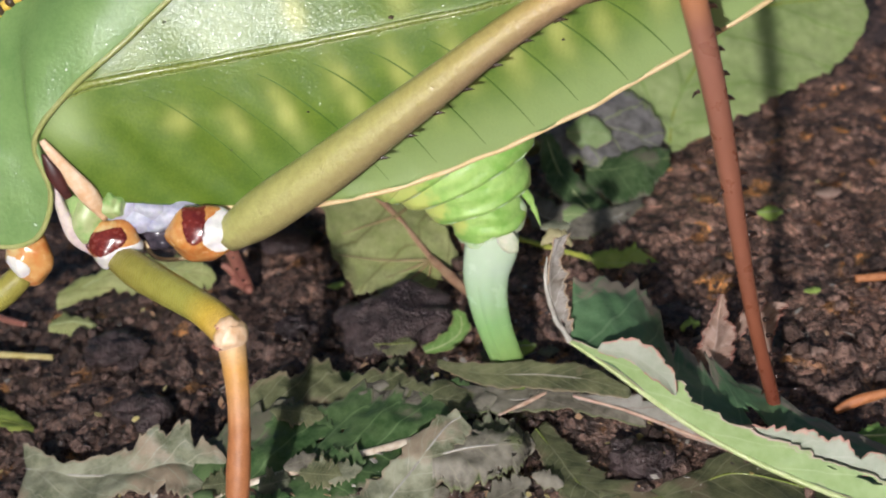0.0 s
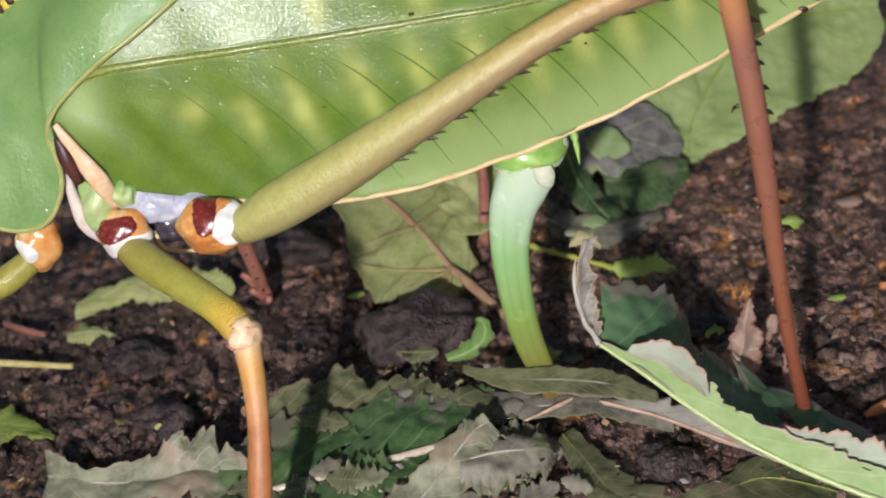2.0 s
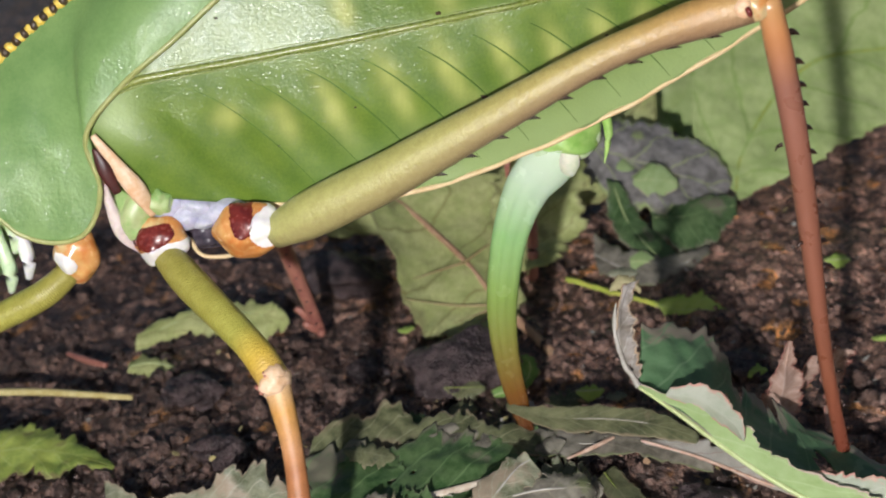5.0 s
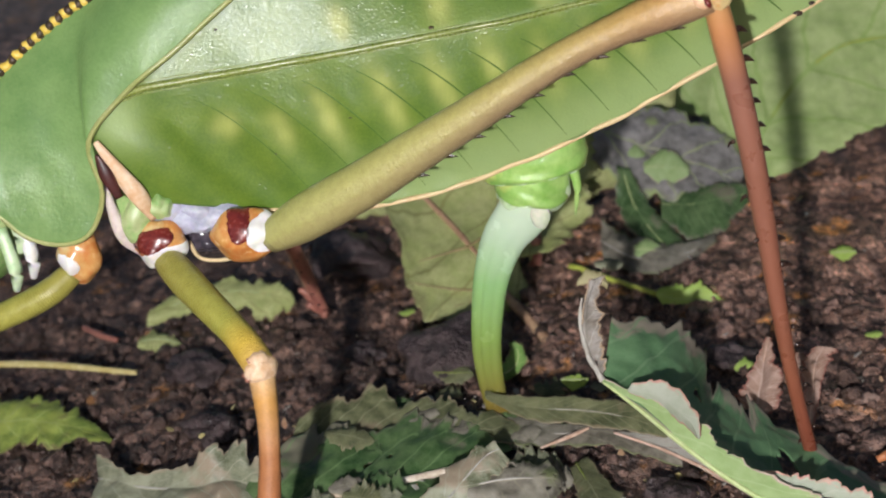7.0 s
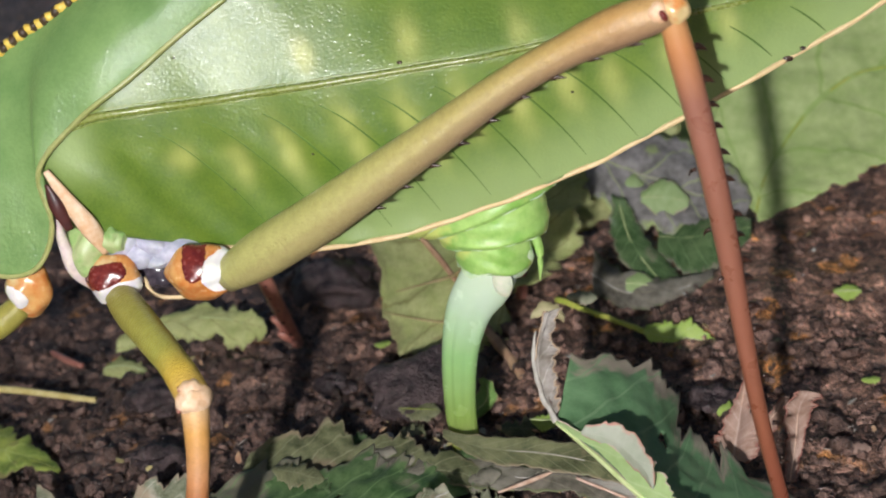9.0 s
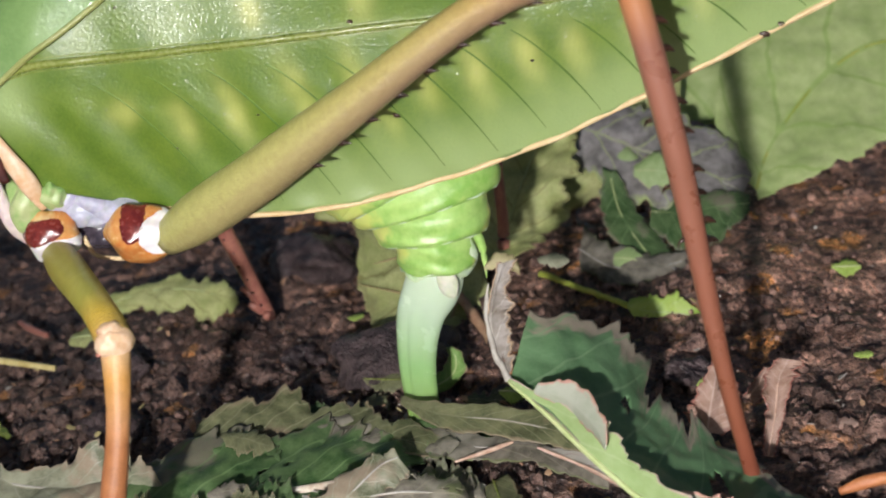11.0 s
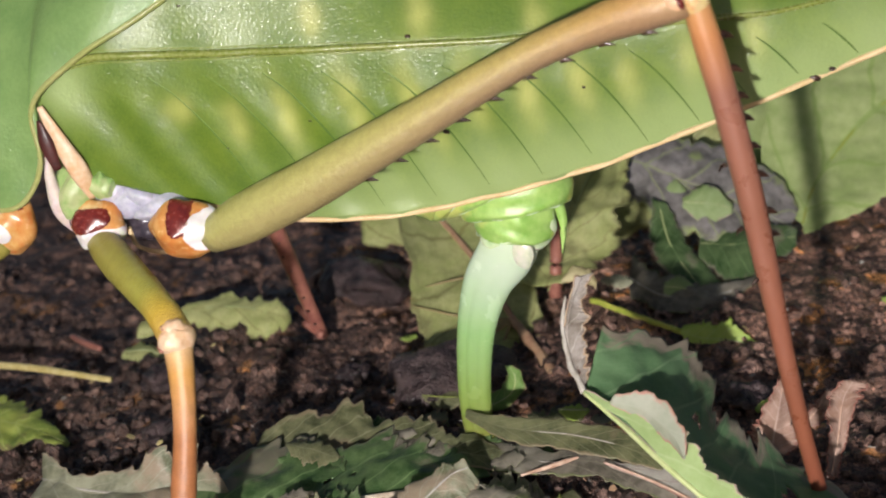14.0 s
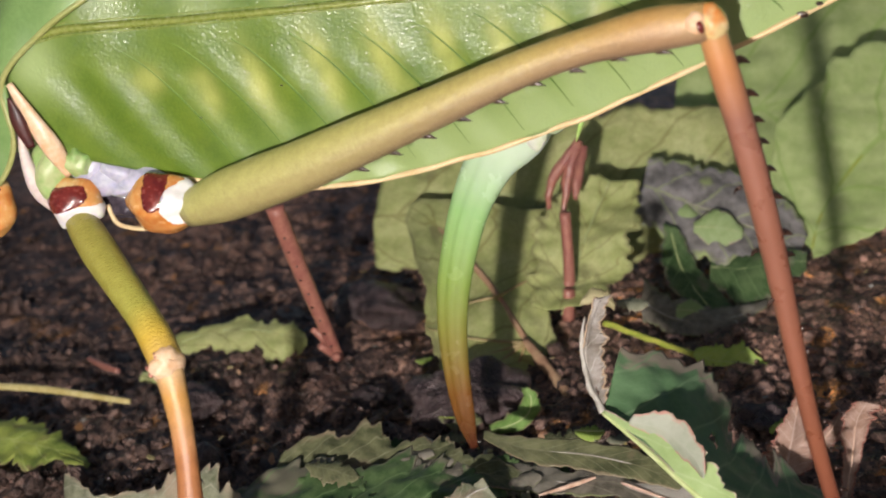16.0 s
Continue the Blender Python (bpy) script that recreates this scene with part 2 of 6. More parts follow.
def crumbly(m):
    """Cracks between clumps painted dark in place of the shade in them, and clumps of uneven tone."""
    nt, b = nodes_of(m)
    src = base_link(m)
    tc, warp, off = (nt.nodes.new("ShaderNode" + k) for k in ("TexCoord", "TexNoise", "VectorMath"))
    warp.inputs["Scale"].default_value, warp.inputs["Detail"].default_value = 900, 4
    nt.links.new(tc.outputs["Object"], warp.inputs["Vector"])
    off.operation, off.inputs[1].default_value = "MULTIPLY_ADD", (0.0022, 0.0022, 0.0022)
    nt.links.new(warp.outputs["Color"], off.inputs[0])
    nt.links.new(tc.outputs["Object"], off.inputs[2])
    for scale, floor in ((420, 0.3), (1100, 0.45)):
        edge, cell = nt.nodes.new("ShaderNodeTexVoronoi"), nt.nodes.new("ShaderNodeTexVoronoi")
        edge.feature = "DISTANCE_TO_EDGE"
        tone = nt.nodes.new("ShaderNodeSeparateColor")
        mul = nt.nodes.new("ShaderNodeMath")
        mul.operation = "MULTIPLY"
        low, mid = nt.nodes.new("ShaderNodeMapRange"), nt.nodes.new("ShaderNodeMapRange")
        for n in (edge, cell):
            n.inputs["Scale"].default_value = scale
            nt.links.new(off.outputs[0], n.inputs["Vector"])
        low.inputs[2].default_value, low.inputs[3].default_value = 0.14, floor
        mid.inputs[3].default_value, mid.inputs[4].default_value = 0.6, 1.45
        nt.links.new(edge.outputs["Distance"], low.inputs[0])
        nt.links.new(cell.outputs["Color"], tone.inputs[0])
        nt.links.new(tone.outputs[0], mid.inputs[0])
        nt.links.new(low.outputs[0], mul.inputs[0])
        nt.links.new(mid.outputs[0], mul.inputs[1])
        mix = nt.nodes.new("ShaderNodeMixRGB")
        mix.blend_type = "MULTIPLY"
        mix.inputs[0].default_value = 1
        nt.links.new(src, mix.inputs[1])
        nt.links.new(mul.outputs[0], mix.inputs[2])
        src = mix.outputs[0]
    nt.links.new(src, b.inputs["Base Color"])


def each_its_tone(m):
    """Every loose crumb a tone of its own."""
    nt, b = nodes_of(m)
    src = base_link(m)
    geo, mr, mix = (nt.nodes.new("ShaderNode" + k) for k in ("NewGeometry", "MapRange", "MixRGB"))
    mr.inputs[3].default_value, mr.inputs[4].default_value = 0.35, 1.6
    nt.links.new(geo.outputs["Random Per Island"], mr.inputs[0])
    mix.blend_type = "MULTIPLY"
    mix.inputs[0].default_value = 1
    nt.links.new(src, mix.inputs[1])
    nt.links.new(mr.outputs[0], mix.inputs[2])
    nt.links.new(mix.outputs[0], b.inputs["Base Color"])


crumbly(SOIL)
each_its_tone(CRUMB)
# lighter soil colour at the back and right offsets the fading torchlight
dry_soil_falloff_lift(SOIL, (3.1, 2.95, 2.8))
dry_soil_falloff_lift(CRUMB, (3.1, 2.95, 2.8))


def glossy_coat(m, weight, rough, scale, strength, depth=0.0002):
    """A thin waxy film with a fine grain that breaks up the shine."""
    nt, b = nodes_of(m)
    tc, n = nt.nodes.new("ShaderNodeTexCoord"), nt.nodes.new("ShaderNodeTexNoise")
    n.inputs["Scale"].default_value, n.inputs["Detail"].default_value = scale, 0.6
    nt.links.new(tc.outputs["Object"], n.inputs["Vector"])
    bp = nt.nodes.new("ShaderNodeBump")
    bp.inputs["Strength"].default_value, bp.inputs["Distance"].default_value = strength, depth
    nt.links.new(n.outputs[0], bp.inputs["Height"])
    b.inputs["Coat Weight"].default_value, b.inputs["Coat Roughness"].default_value = weight, rough
    nt.links.new(bp.outputs[0], b.inputs["Coat Normal"])
    return m


glossy_coat(WING, 0.78, 0.28, 5200, 1.0, 0.000062)
WING_RIM = material("wing_rim", (0.58, 0.41, 0.2), (0.66, 0.5, 0.28), 0.45, 800, 0.1)
VEIN = material("vein", (0.15, 0.19, 0.035), (0.21, 0.24, 0.06), 0.28, 900, 0.1)
DARK_VEIN = material("dark_vein", (0.06, 0.125, 0.016), (0.09, 0.165, 0.024), 0.5, 900, 0.1)
PRONOTUM = material("pronotum", (0.115, 0.215, 0.06), (0.175, 0.285, 0.09), 0.5, 350, 0.25, 0.45, 9)
glossy_coat(PRONOTUM, 0.55, 0.18, 5200, 1.0, 0.0001)
CREAM = material("cream_rim", (0.6, 0.42, 0.22), (0.7, 0.55, 0.32), 0.4, 900, 0.1)
BEAD_Y = material("bead_yellow", (0.6, 0.42, 0.06), (0.7, 0.5, 0.1), 0.4, 900, 0.1)
BEAD_K = material("bead_black", (0.03, 0.02, 0.01), (0.06, 0.03, 0.015), 0.35, 900, 0.1)
MAROON = material("maroon", (0.10, 0.012, 0.012), (0.2, 0.03, 0.02), 0.25, 700, 0.1, 0.6)
WHITE = material("membrane_white", (0.66, 0.63, 0.62), (0.8, 0.78, 0.74), 0.4, 500, 0.1, sub=0.2)
VIOLET = material("membrane_violet", (0.35, 0.36, 0.45), (0.5, 0.49, 0.57), 0.35, 700, 0.3, sub=0.2)
DARKMEM = material("membrane_dark", (0.03, 0.025, 0.035), (0.1, 0.08, 0.1), 0.2, 500, 0.2, 0.6)
ORANGE = material("orange_joint", (0.52, 0.18, 0.045), (0.6, 0.34, 0.12), 0.24, 420, 0.12, 0.6, sub=0.15, c3=(0.58, 0.44, 0.22), c3_at=0.52)
THORAX_G = material("thorax_green", (0.17, 0.34, 0.08), (0.4, 0.46, 0.22), 0.4, 500, 0.15)
FEMUR = along(material("hind_femur", (0.82, 0.8, 0.76), (1, 1, 1), 0.4, 1800, 0.3, 0.55), [(0.0, (0.40, 0.39, 0.13)), (0.4, (0.41, 0.38, 0.125)), (0.7, (0.42, 0.33, 0.11)), (0.92, (0.45, 0.26, 0.085)), (1.0, (0.54, 0.34, 0.13))])
MIDFEMUR = along(material("mid_femur", (0.8, 0.8, 0.7), (1, 1, 1), 0.33, 1100, 0.08, 0.5), [(0.0, (0.30, 0.26, 0.06)), (0.7, (0.36, 0.34, 0.07)), (0.88, (0.56, 0.38, 0.06)), (1.0, (0.58, 0.36, 0.1))])
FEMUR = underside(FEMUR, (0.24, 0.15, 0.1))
TIBIA = along(material("tibia", (0.84, 0.82, 0.82), (0.94, 0.92, 0.94), 0.3, 160, 0.02, 0.75), [(0.0, (0.50, 0.27, 0.1)), (0.06, (0.48, 0.21, 0.08)), (0.15, (0.27, 0.115, 0.075)), (0.75, (0.25, 0.085, 0.045)), (0.96, (0.2, 0.05, 0.028)), (1.0, (0.03, 0.012, 0.01))])
MIDTIBIA = along(material("mid_tibia", (0.8, 0.8, 0.8), (1, 1, 1), 0.46, 1100, 0.15, 0.5), [(0.0, (0.62, 0.42, 0.24)), (0.12, (0.55, 0.28, 0.075)), (0.26, (0.5, 0.24, 0.1)), (0.34, (0.38, 0.15, 0.055)), (1.0, (0.32, 0.11, 0.05))])
FARLEG = material("far_leg", (0.28, 0.1, 0.08), (0.4, 0.17, 0.12), 0.35, 800, 0.2)
SPINE = material("spine", (0.015, 0.008, 0.006), (0.05, 0.02, 0.012), 0.3, 900, 0.0)
OVI = along(material("ovipositor", (0.92, 0.94, 0.9), (1, 1, 1), 0.25, 160, 0.03, 0.6, sub=0.1), [(0.0, (0.56, 0.64, 0.5)), (0.2, (0.46, 0.58, 0.42)), (0.36, (0.25, 0.43, 0.17)), (0.52, (0.21, 0.31, 0.075)), (0.66, (0.2, 0.19, 0.042)), (0.82, (0.17, 0.07, 0.016)), (1.0, (0.06, 0.015, 0.008))])
ABD = material("abdomen", (0.21, 0.4, 0.08), (0.38, 0.56, 0.17), 0.36, 330, 0.3, 0.5, sub=0.15, c3=(0.5, 0.56, 0.16), c3_at=0.54)
ABD_PALE = material("abdomen_pale", (0.45, 0.62, 0.35), (0.62, 0.7, 0.5), 0.3, 400, 0.2, sub=0.2)
DRY_PINK = material("dry_pink", (0.44, 0.26, 0.18), (0.66, 0.48, 0.38), 0.6, 500, 0.4)
TWIG = material("twig", (0.38, 0.2, 0.12), (0.52, 0.34, 0.2), 0.6, 600, 0.4)
VEIN_BROWN = material("vein_brown", (0.26, 0.2, 0.08), (0.4, 0.3, 0.14), 0.5, 600, 0.3)
TWIG_PALE = material("twig_pale", (0.5, 0.38, 0.27), (0.76, 0.7, 0.6), 0.6, 500, 0.5, c3=(0.25, 0.1, 0.07))
TWIG_ORANGE = material("twig_orange", (0.42, 0.14, 0.05), (0.55, 0.22, 0.09), 0.5, 600, 0.3)
STRAW = material("straw", (0.45, 0.35, 0.12), (0.6, 0.52, 0.25), 0.5, 600, 0.2)
STALK_G = material("stalk_green", (0.3, 0.4, 0.05), (0.5, 0.5, 0.1), 0.4, 600, 0.2)
L_PALE = leaf_material("leaf_pale", (0.42, 0.47, 0.17), (0.58, 0.6, 0.27), (0.3, 0.28, 0.1), 0.55, (0.3, 0.3, 0.13), 0.62, 5, 1.2)
L_BRIGHT = leaf_material("leaf_bright", (0.42, 0.54, 0.2), (0.54, 0.64, 0.28), (0.35, 0.5, 0.14), 0.5, (0.2, 0.26, 0.09), 0.7, 5, 1.2, net=0.15, edge=0.4)
L_DARK = leaf_material("leaf_dark", (0.045, 0.1, 0.032), (0.145, 0.22, 0.09), (0.2, 0.3, 0.13), 0.36, (0.22, 0.2, 0.14), 0.57, 7, 1.4, net=0.25)
L_OLIVE = leaf_material("leaf_olive", (0.07, 0.08, 0.036), (0.23, 0.235, 0.12), (0.33, 0.32, 0.2), 0.42, (0.24, 0.19, 0.12), 0.58, 11, 1.7, net=0.3)
L_GREY = leaf_material("leaf_grey", (0.12, 0.105, 0.08), (0.36, 0.325, 0.265), (0.33, 0.3, 0.22), 0.55, (0.16, 0.18, 0.08), 0.58, 6, 1.2)
L_MID = leaf_material("leaf_mid", (0.16, 0.3, 0.07), (0.24, 0.4, 0.11), (0.4, 0.5, 0.2), 0.45, (0.36, 0.24, 0.16), 0.68, 7, 1.3, net=0.25)
L_UNDER = leaf_material("leaf_under", (0.3, 0.42, 0.16), (0.4, 0.52, 0.24), (0.45, 0.55, 0.28), 0.5, (0.5, 0.38, 0.32), 0.64, 5, 1.2, net=0.2)
L_DRY = leaf_material("leaf_dry", (0.4, 0.38, 0.32), (0.55, 0.52, 0.46), (0.42, 0.3, 0.24), 0.6, (0.45, 0.26, 0.2), 0.6, 5, 1.2)
L_TAN = leaf_material("leaf_tan", (0.3, 0.26, 0.13), (0.5, 0.45, 0.25), (0.5, 0.42, 0.25), 0.5, (0.3, 0.2, 0.12), 0.6, 5, 1.0, net=0.2)
L_LILAC = leaf_material("leaf_lilac", (0.16, 0.15, 0.14), (0.4, 0.37, 0.36), (0.4, 0.44, 0.24), 0.55, (0.36, 0.42, 0.18), 0.6, 4, 1.0, net=0.1)
L_STRIP = leaf_material("leaf_strip", (0.2, 0.165, 0.13), (0.46, 0.42, 0.39), (0.5, 0.46, 0.4), 0.55, (0.42, 0.3, 0.2), 0.58, 5, 1.0, net=0.2)
L_PINK = leaf_material("leaf_pink", (0.34, 0.2, 0.145), (0.54, 0.37, 0.3), (0.58, 0.44, 0.37), 0.5, (0.3, 0.12, 0.09), 0.62, 8, 1.0)
L_CRUMPLE = leaf_material("leaf_crumple", (0.11, 0.125, 0.065), (0.37, 0.37, 0.26), (0.42, 0.41, 0.31), 0.45, (0.36, 0.28, 0.2), 0.55, 8, 1.7)


def ribbed(m, count, strength, warp=3.0):
    """Fine cross ribs along a limb, by the U of the mesh."""
    nt, b = nodes_of(m)
    uv = nt.nodes.new("ShaderNodeUVMap")
    sep, no, ad, si, bp = (nt.nodes.new("ShaderNode" + k) for k in ("SeparateXYZ", "TexNoise", "Math", "Math", "Bump"))
    nt.links.new(uv.outputs[0], sep.inputs[0])
    no.inputs["Scale"].default_value = 24
    nt.links.new(uv.outputs[0], no.inputs["Vector"])
    mu = nt.nodes.new("ShaderNodeMath")
    mu.operation, mu.inputs[1].default_value = "MULTIPLY", count * 2 * math.pi
    nt.links.new(sep.outputs[0], mu.inputs[0])
    ad.operation, ad.inputs[1].default_value = "MULTIPLY_ADD", warp * 4
    nt.links.new(no.outputs[0], ad.inputs[0])
    nt.links.new(mu.outputs[0], ad.inputs[2])
    si.operation = "SINE"
    nt.links.new(ad.outputs[0], si.inputs[0])
    bp.inputs["Strength"].default_value, bp.inputs["Distance"].default_value = strength, 0.0001
    nt.links.new(si.outputs[0], bp.inputs["Height"])
    nt.links.new(b.inputs["Normal"].links[0].from_socket, bp.inputs["Normal"])
    nt.links.new(bp.outputs[0], b.inputs["Normal"])


ribbed(FEMUR, 95, 0.06, 1.5)
glossy_coat(FEMUR, 0.28, 0.3, 3600, 1.0, 0.00008)
ribbed(MIDFEMUR, 50, 0.2)
ribbed(MIDTIBIA, 40, 0.05)
PEACH = material("peach_plate", (0.6, 0.36, 0.2), (0.7, 0.52, 0.36), 0.4, 700, 0.15)


# ---- mesh helpers (centimetres in, metres out) ----
def V(*a):
    return Vector(a[0] if len(a) == 1 else a)


def spline(pts, n):
    """n points along a smooth curve through pts (any number of values a point)."""
    p = np.array(pts, float)
    if len(p) == 2:
        return [p[0] + (p[1] - p[0]) * i / (n - 1) for i in range(n)]
    q = np.vstack([2 * p[0] - p[1], p, 2 * p[-1] - p[-2]])
    out = []
    for i in range(n):
        s = i / (n - 1) * (len(p) - 1)
        k = min(int(s), len(p) - 2)
        t = s - k
        a, b, c, d = q[k:k + 4]
        out.append(0.5 * (2 * b + (c - a) * t + (2 * a - 5 * b + 4 * c - d) * t * t + (3 * b - a - 3 * c + d) * t ** 3))
    return out


def part(name, bm, mat, parent=None, label="", smooth=True):
    """Links a bmesh, made in centimetres, as one mesh object."""
    me = bpy.data.meshes.new(name)
    for v in bm.verts:
        v.co *= CM
    for f in bm.faces:
        f.smooth = smooth
    bm.to_mesh(me)
    bm.free()
    for m in (mat if isinstance(mat, (list, tuple)) else [mat]):
        me.materials.append(m)
    ob = new(name, me)
    if parent:
        ob.parent = parent
    if label:
        tagged(ob, label)
    return ob


def empty(name, at=(0, 0, 0)):
    ob = new(name)
    ob.empty_display_size = 0.002
    ob.location = V(at) * CM
    return ob


def tube(bm, pts, radii, n=24, sides=12, flat=1.0, up=(0, 0, 1), cap=True, mat=0):
    """A round rod through pts with radii; flat squeezes it across."""
    c = spline([(*p, r) for p, r in zip(pts, radii)], n) if len(pts) > 1 else pts
    uvl = bm.loops.layers.uv.verify()
    rings = []
    for i, q in enumerate(c):
        p, r = V(q[:3]), max(q[3], 1e-4)
        d = V(c[min(i + 1, n - 1)][:3]) - V(c[max(i - 1, 0)][:3])
        d.normalize()
        a = d.cross(V(up))
        if a.length < 1e-3:
            a = d.cross(Vector((1, 0, 0)))
        a.normalize()
        b = a.cross(d)
        rings.append([bm.verts.new(p + (a * math.cos(2 * math.pi * k / sides) * flat + b * math.sin(2 * math.pi * k / sides)) * r) for k in range(sides)])
    for i in range(n - 1):
        for k in range(sides):
            f = bm.faces.new((rings[i][k], rings[i][(k + 1) % sides], rings[i + 1][(k + 1) % sides], rings[i + 1][k]))
            f.material_index = mat
            for lp, (uu, vv) in zip(f.loops, ((i, k), (i, k + 1), (i + 1, k + 1), (i + 1, k))):
                lp[uvl].uv = (uu / (n - 1), vv / sides)
    if cap:
        for ring, u in ((rings[0][::-1], 0), (rings[-1], 1)):
            f = bm.faces.new(ring)
            f.material_index = mat
            for lp in f.loops:
                lp[uvl].uv = (u, 0.5)
    return bm


def blob(bm, at, size, seed=0, rough=0.12, sub=2, mat=0, turn=(0, 0, 0)):
    """A rounded, slightly uneven lump."""
    rng = random.Random(seed)
    off = V(rng.uniform(-50, 50), rng.uniform(-50, 50), rng.uniform(-50, 50))
    r = bmesh.ops.create_icosphere(bm, subdivisions=sub, radius=1)
    m = Euler([radians(a) for a in turn]).to_matrix()
    for v in r["verts"]:
        k = 1 + rough * noise.noise(v.co * 1.6 + off)
        v.co = m @ Vector((v.co.x * size[0] * k, v.co.y * size[1] * k, v.co.z * size[2] * k)) + V(at)
        for f in v.link_faces:
            f.material_index = mat
    return bm


def sheet(bm, fn, nu, nv, thick=0.01, attrs=None, keep=None):
    """A surface fn(u, v) with thickness, UVs and pattern layers; keep(u, v) cuts holes."""
    uvl = bm.loops.layers.uv.verify()
    grid = [[V(fn(i / nu, j / nv)) for j in range(nv + 1)] for i in range(nu + 1)]
    lays = {k: bm.verts.layers.float.new(k) for k in (attrs or {})}
    nrm = []
    for i in range(nu + 1):
        row = []
        for j in range(nv + 1):
            a = grid[min(i + 1, nu)][j] - grid[max(i - 1, 0)][j]
            b = grid[i][min(j + 1, nv)] - grid[i][max(j - 1, 0)]
            c = a.cross(b)
            row.append(c.normalized() if c.length > 1e-9 else Vector((0, 0, 1)))
        nrm.append(row)
    top, bot = {}, {}

    def vert(store, i, j, s):
        if (i, j) not in store:
            v = bm.verts.new(grid[i][j] + nrm[i][j] * s)
            for k, g in (attrs or {}).items():
                v[lays[k]] = g(i / nu, j / nv)
            store[i, j] = v
        return store[i, j]
    kept = {(i, j) for i in range(nu) for j in range(nv) if keep is None or keep((i + 0.5) / nu, (j + 0.5) / nv)}

    def face(vs, ijs):
        f = bm.faces.new(vs)
        for lp, (i, j) in zip(f.loops, ijs):
            lp[uvl].uv = (i / nu, j / nv)
    for i, j in kept:
        c = ((i, j), (i + 1, j), (i + 1, j + 1), (i, j + 1))
        face([vert(top, *q, thick / 2) for q in c], c)
        face([vert(bot, *q, -thick / 2) for q in c[::-1]], c[::-1])
        for (a, b), nb in (((c[0], c[1]), (i, j - 1)), ((c[1], c[2]), (i + 1, j)), ((c[2], c[3]), (i, j + 1)), ((c[3], c[0]), (i - 1, j))):
            if nb not in kept:
                face([vert(top, *b, thick / 2), vert(top, *a, thick / 2), vert(bot, *a, -thick / 2), vert(bot, *b, -thick / 2)], (b, a, a, b))
    return bm


def smoothstep(a, b, x):
    t = min(1, max(0, (x - a) / (b - a)))
    return t * t * (3 - 2 * t)


def interp(table, x):
    return float(np.interp(x, [r[0] for r in table], [r[1] for r in table]))


# ---- ground ----
def ground_z(x, y):
    return 0.08 * x + 0.08 * (y - 2)


TABLES = [np.random.RandomState(k).rand(256, 256) for k in range(16)]


def value_noise(x, y, seed):
    tab = TABLES[seed]
    xi, yi = np.floor(x).astype(int), np.floor(y).astype(int)
    fx, fy = x - xi, y - yi
    fx, fy = fx * fx * (3 - 2 * fx), fy * fy * (3 - 2 * fy)
    g = lambda a, b: tab[a % 256, b % 256]
    return (g(xi, yi) * (1 - fx) + g(xi + 1, yi) * fx) * (1 - fy) + (g(xi, yi + 1) * (1 - fx) + g(xi + 1, yi + 1) * fx) * fy


def soil_height(x, y):
    x, y = np.asarray(x, float), np.asarray(y, float)
    h = 0.0
    for k, (f, a) in enumerate(((0.5, 0.2), (1.3, 0.14), (3.1, 0.09), (7.0, 0.06), (13.0, 0.04))):
        h = h + a * (value_noise(x * f + 31.7 * k, y * f + 11.3 * k, k) - 0.5)
    crack = np.abs(value_noise(x * 1.9 + 7.1, y * 1.9 + 3.3, 9) - 0.5)
    h = h - 0.07 * np.clip(1 - crack / 0.12, 0, 1) * value_noise(x * 0.8, y * 0.8, 12)
    far = np.clip((np.hypot(x, y) - 14) / 30, 0, 1)
    plane = 0.08 * np.clip(x, -15, 15) + 0.08 * (np.clip(y, -8, 14) - 2)
    return plane + h * (1 + 2 * far) - 0.06


def spread(lo, hi, step, end, grow=1.32):
    mid = list(np.arange(lo, hi + step / 2, step))
    s, a, b = step, [], []
    x = lo
    while x > -end:
        s *= grow
        x -= s
        a.append(x)
    s, x = step, hi
    while x < end:
        s *= grow
        x += s
        b.append(x)
    return np.array(a[::-1] + mid + b)


def build_ground():
    xs, ys = spread(-6.6, 5.6, 0.04, 70), spread(-1.4, 8.8, 0.04, 70)
    gx, gy = np.meshgrid(xs, ys, indexing="ij")
    gz = soil_height(gx, gy)
    co = np.stack([gx, gy, gz], -1).reshape(-1, 3) * CM
    n, m = len(xs), len(ys)
    i = (np.arange(n - 1)[:, None] * m + np.arange(m - 1)[None, :]).ravel()
    faces = np.stack([i, i + m, i + m + 1, i + 1], -1)
    me = bpy.data.meshes.new("ground")
    me.from_pydata(co.tolist(), [], faces.tolist())
    me.polygons.foreach_set("use_smooth", np.ones(len(faces), bool))
    me.materials.append(SOIL)
    return tagged(new("ground", me), "dark brown crumbly damp garden soil", "soil", kind="structure")


ground = build_ground()


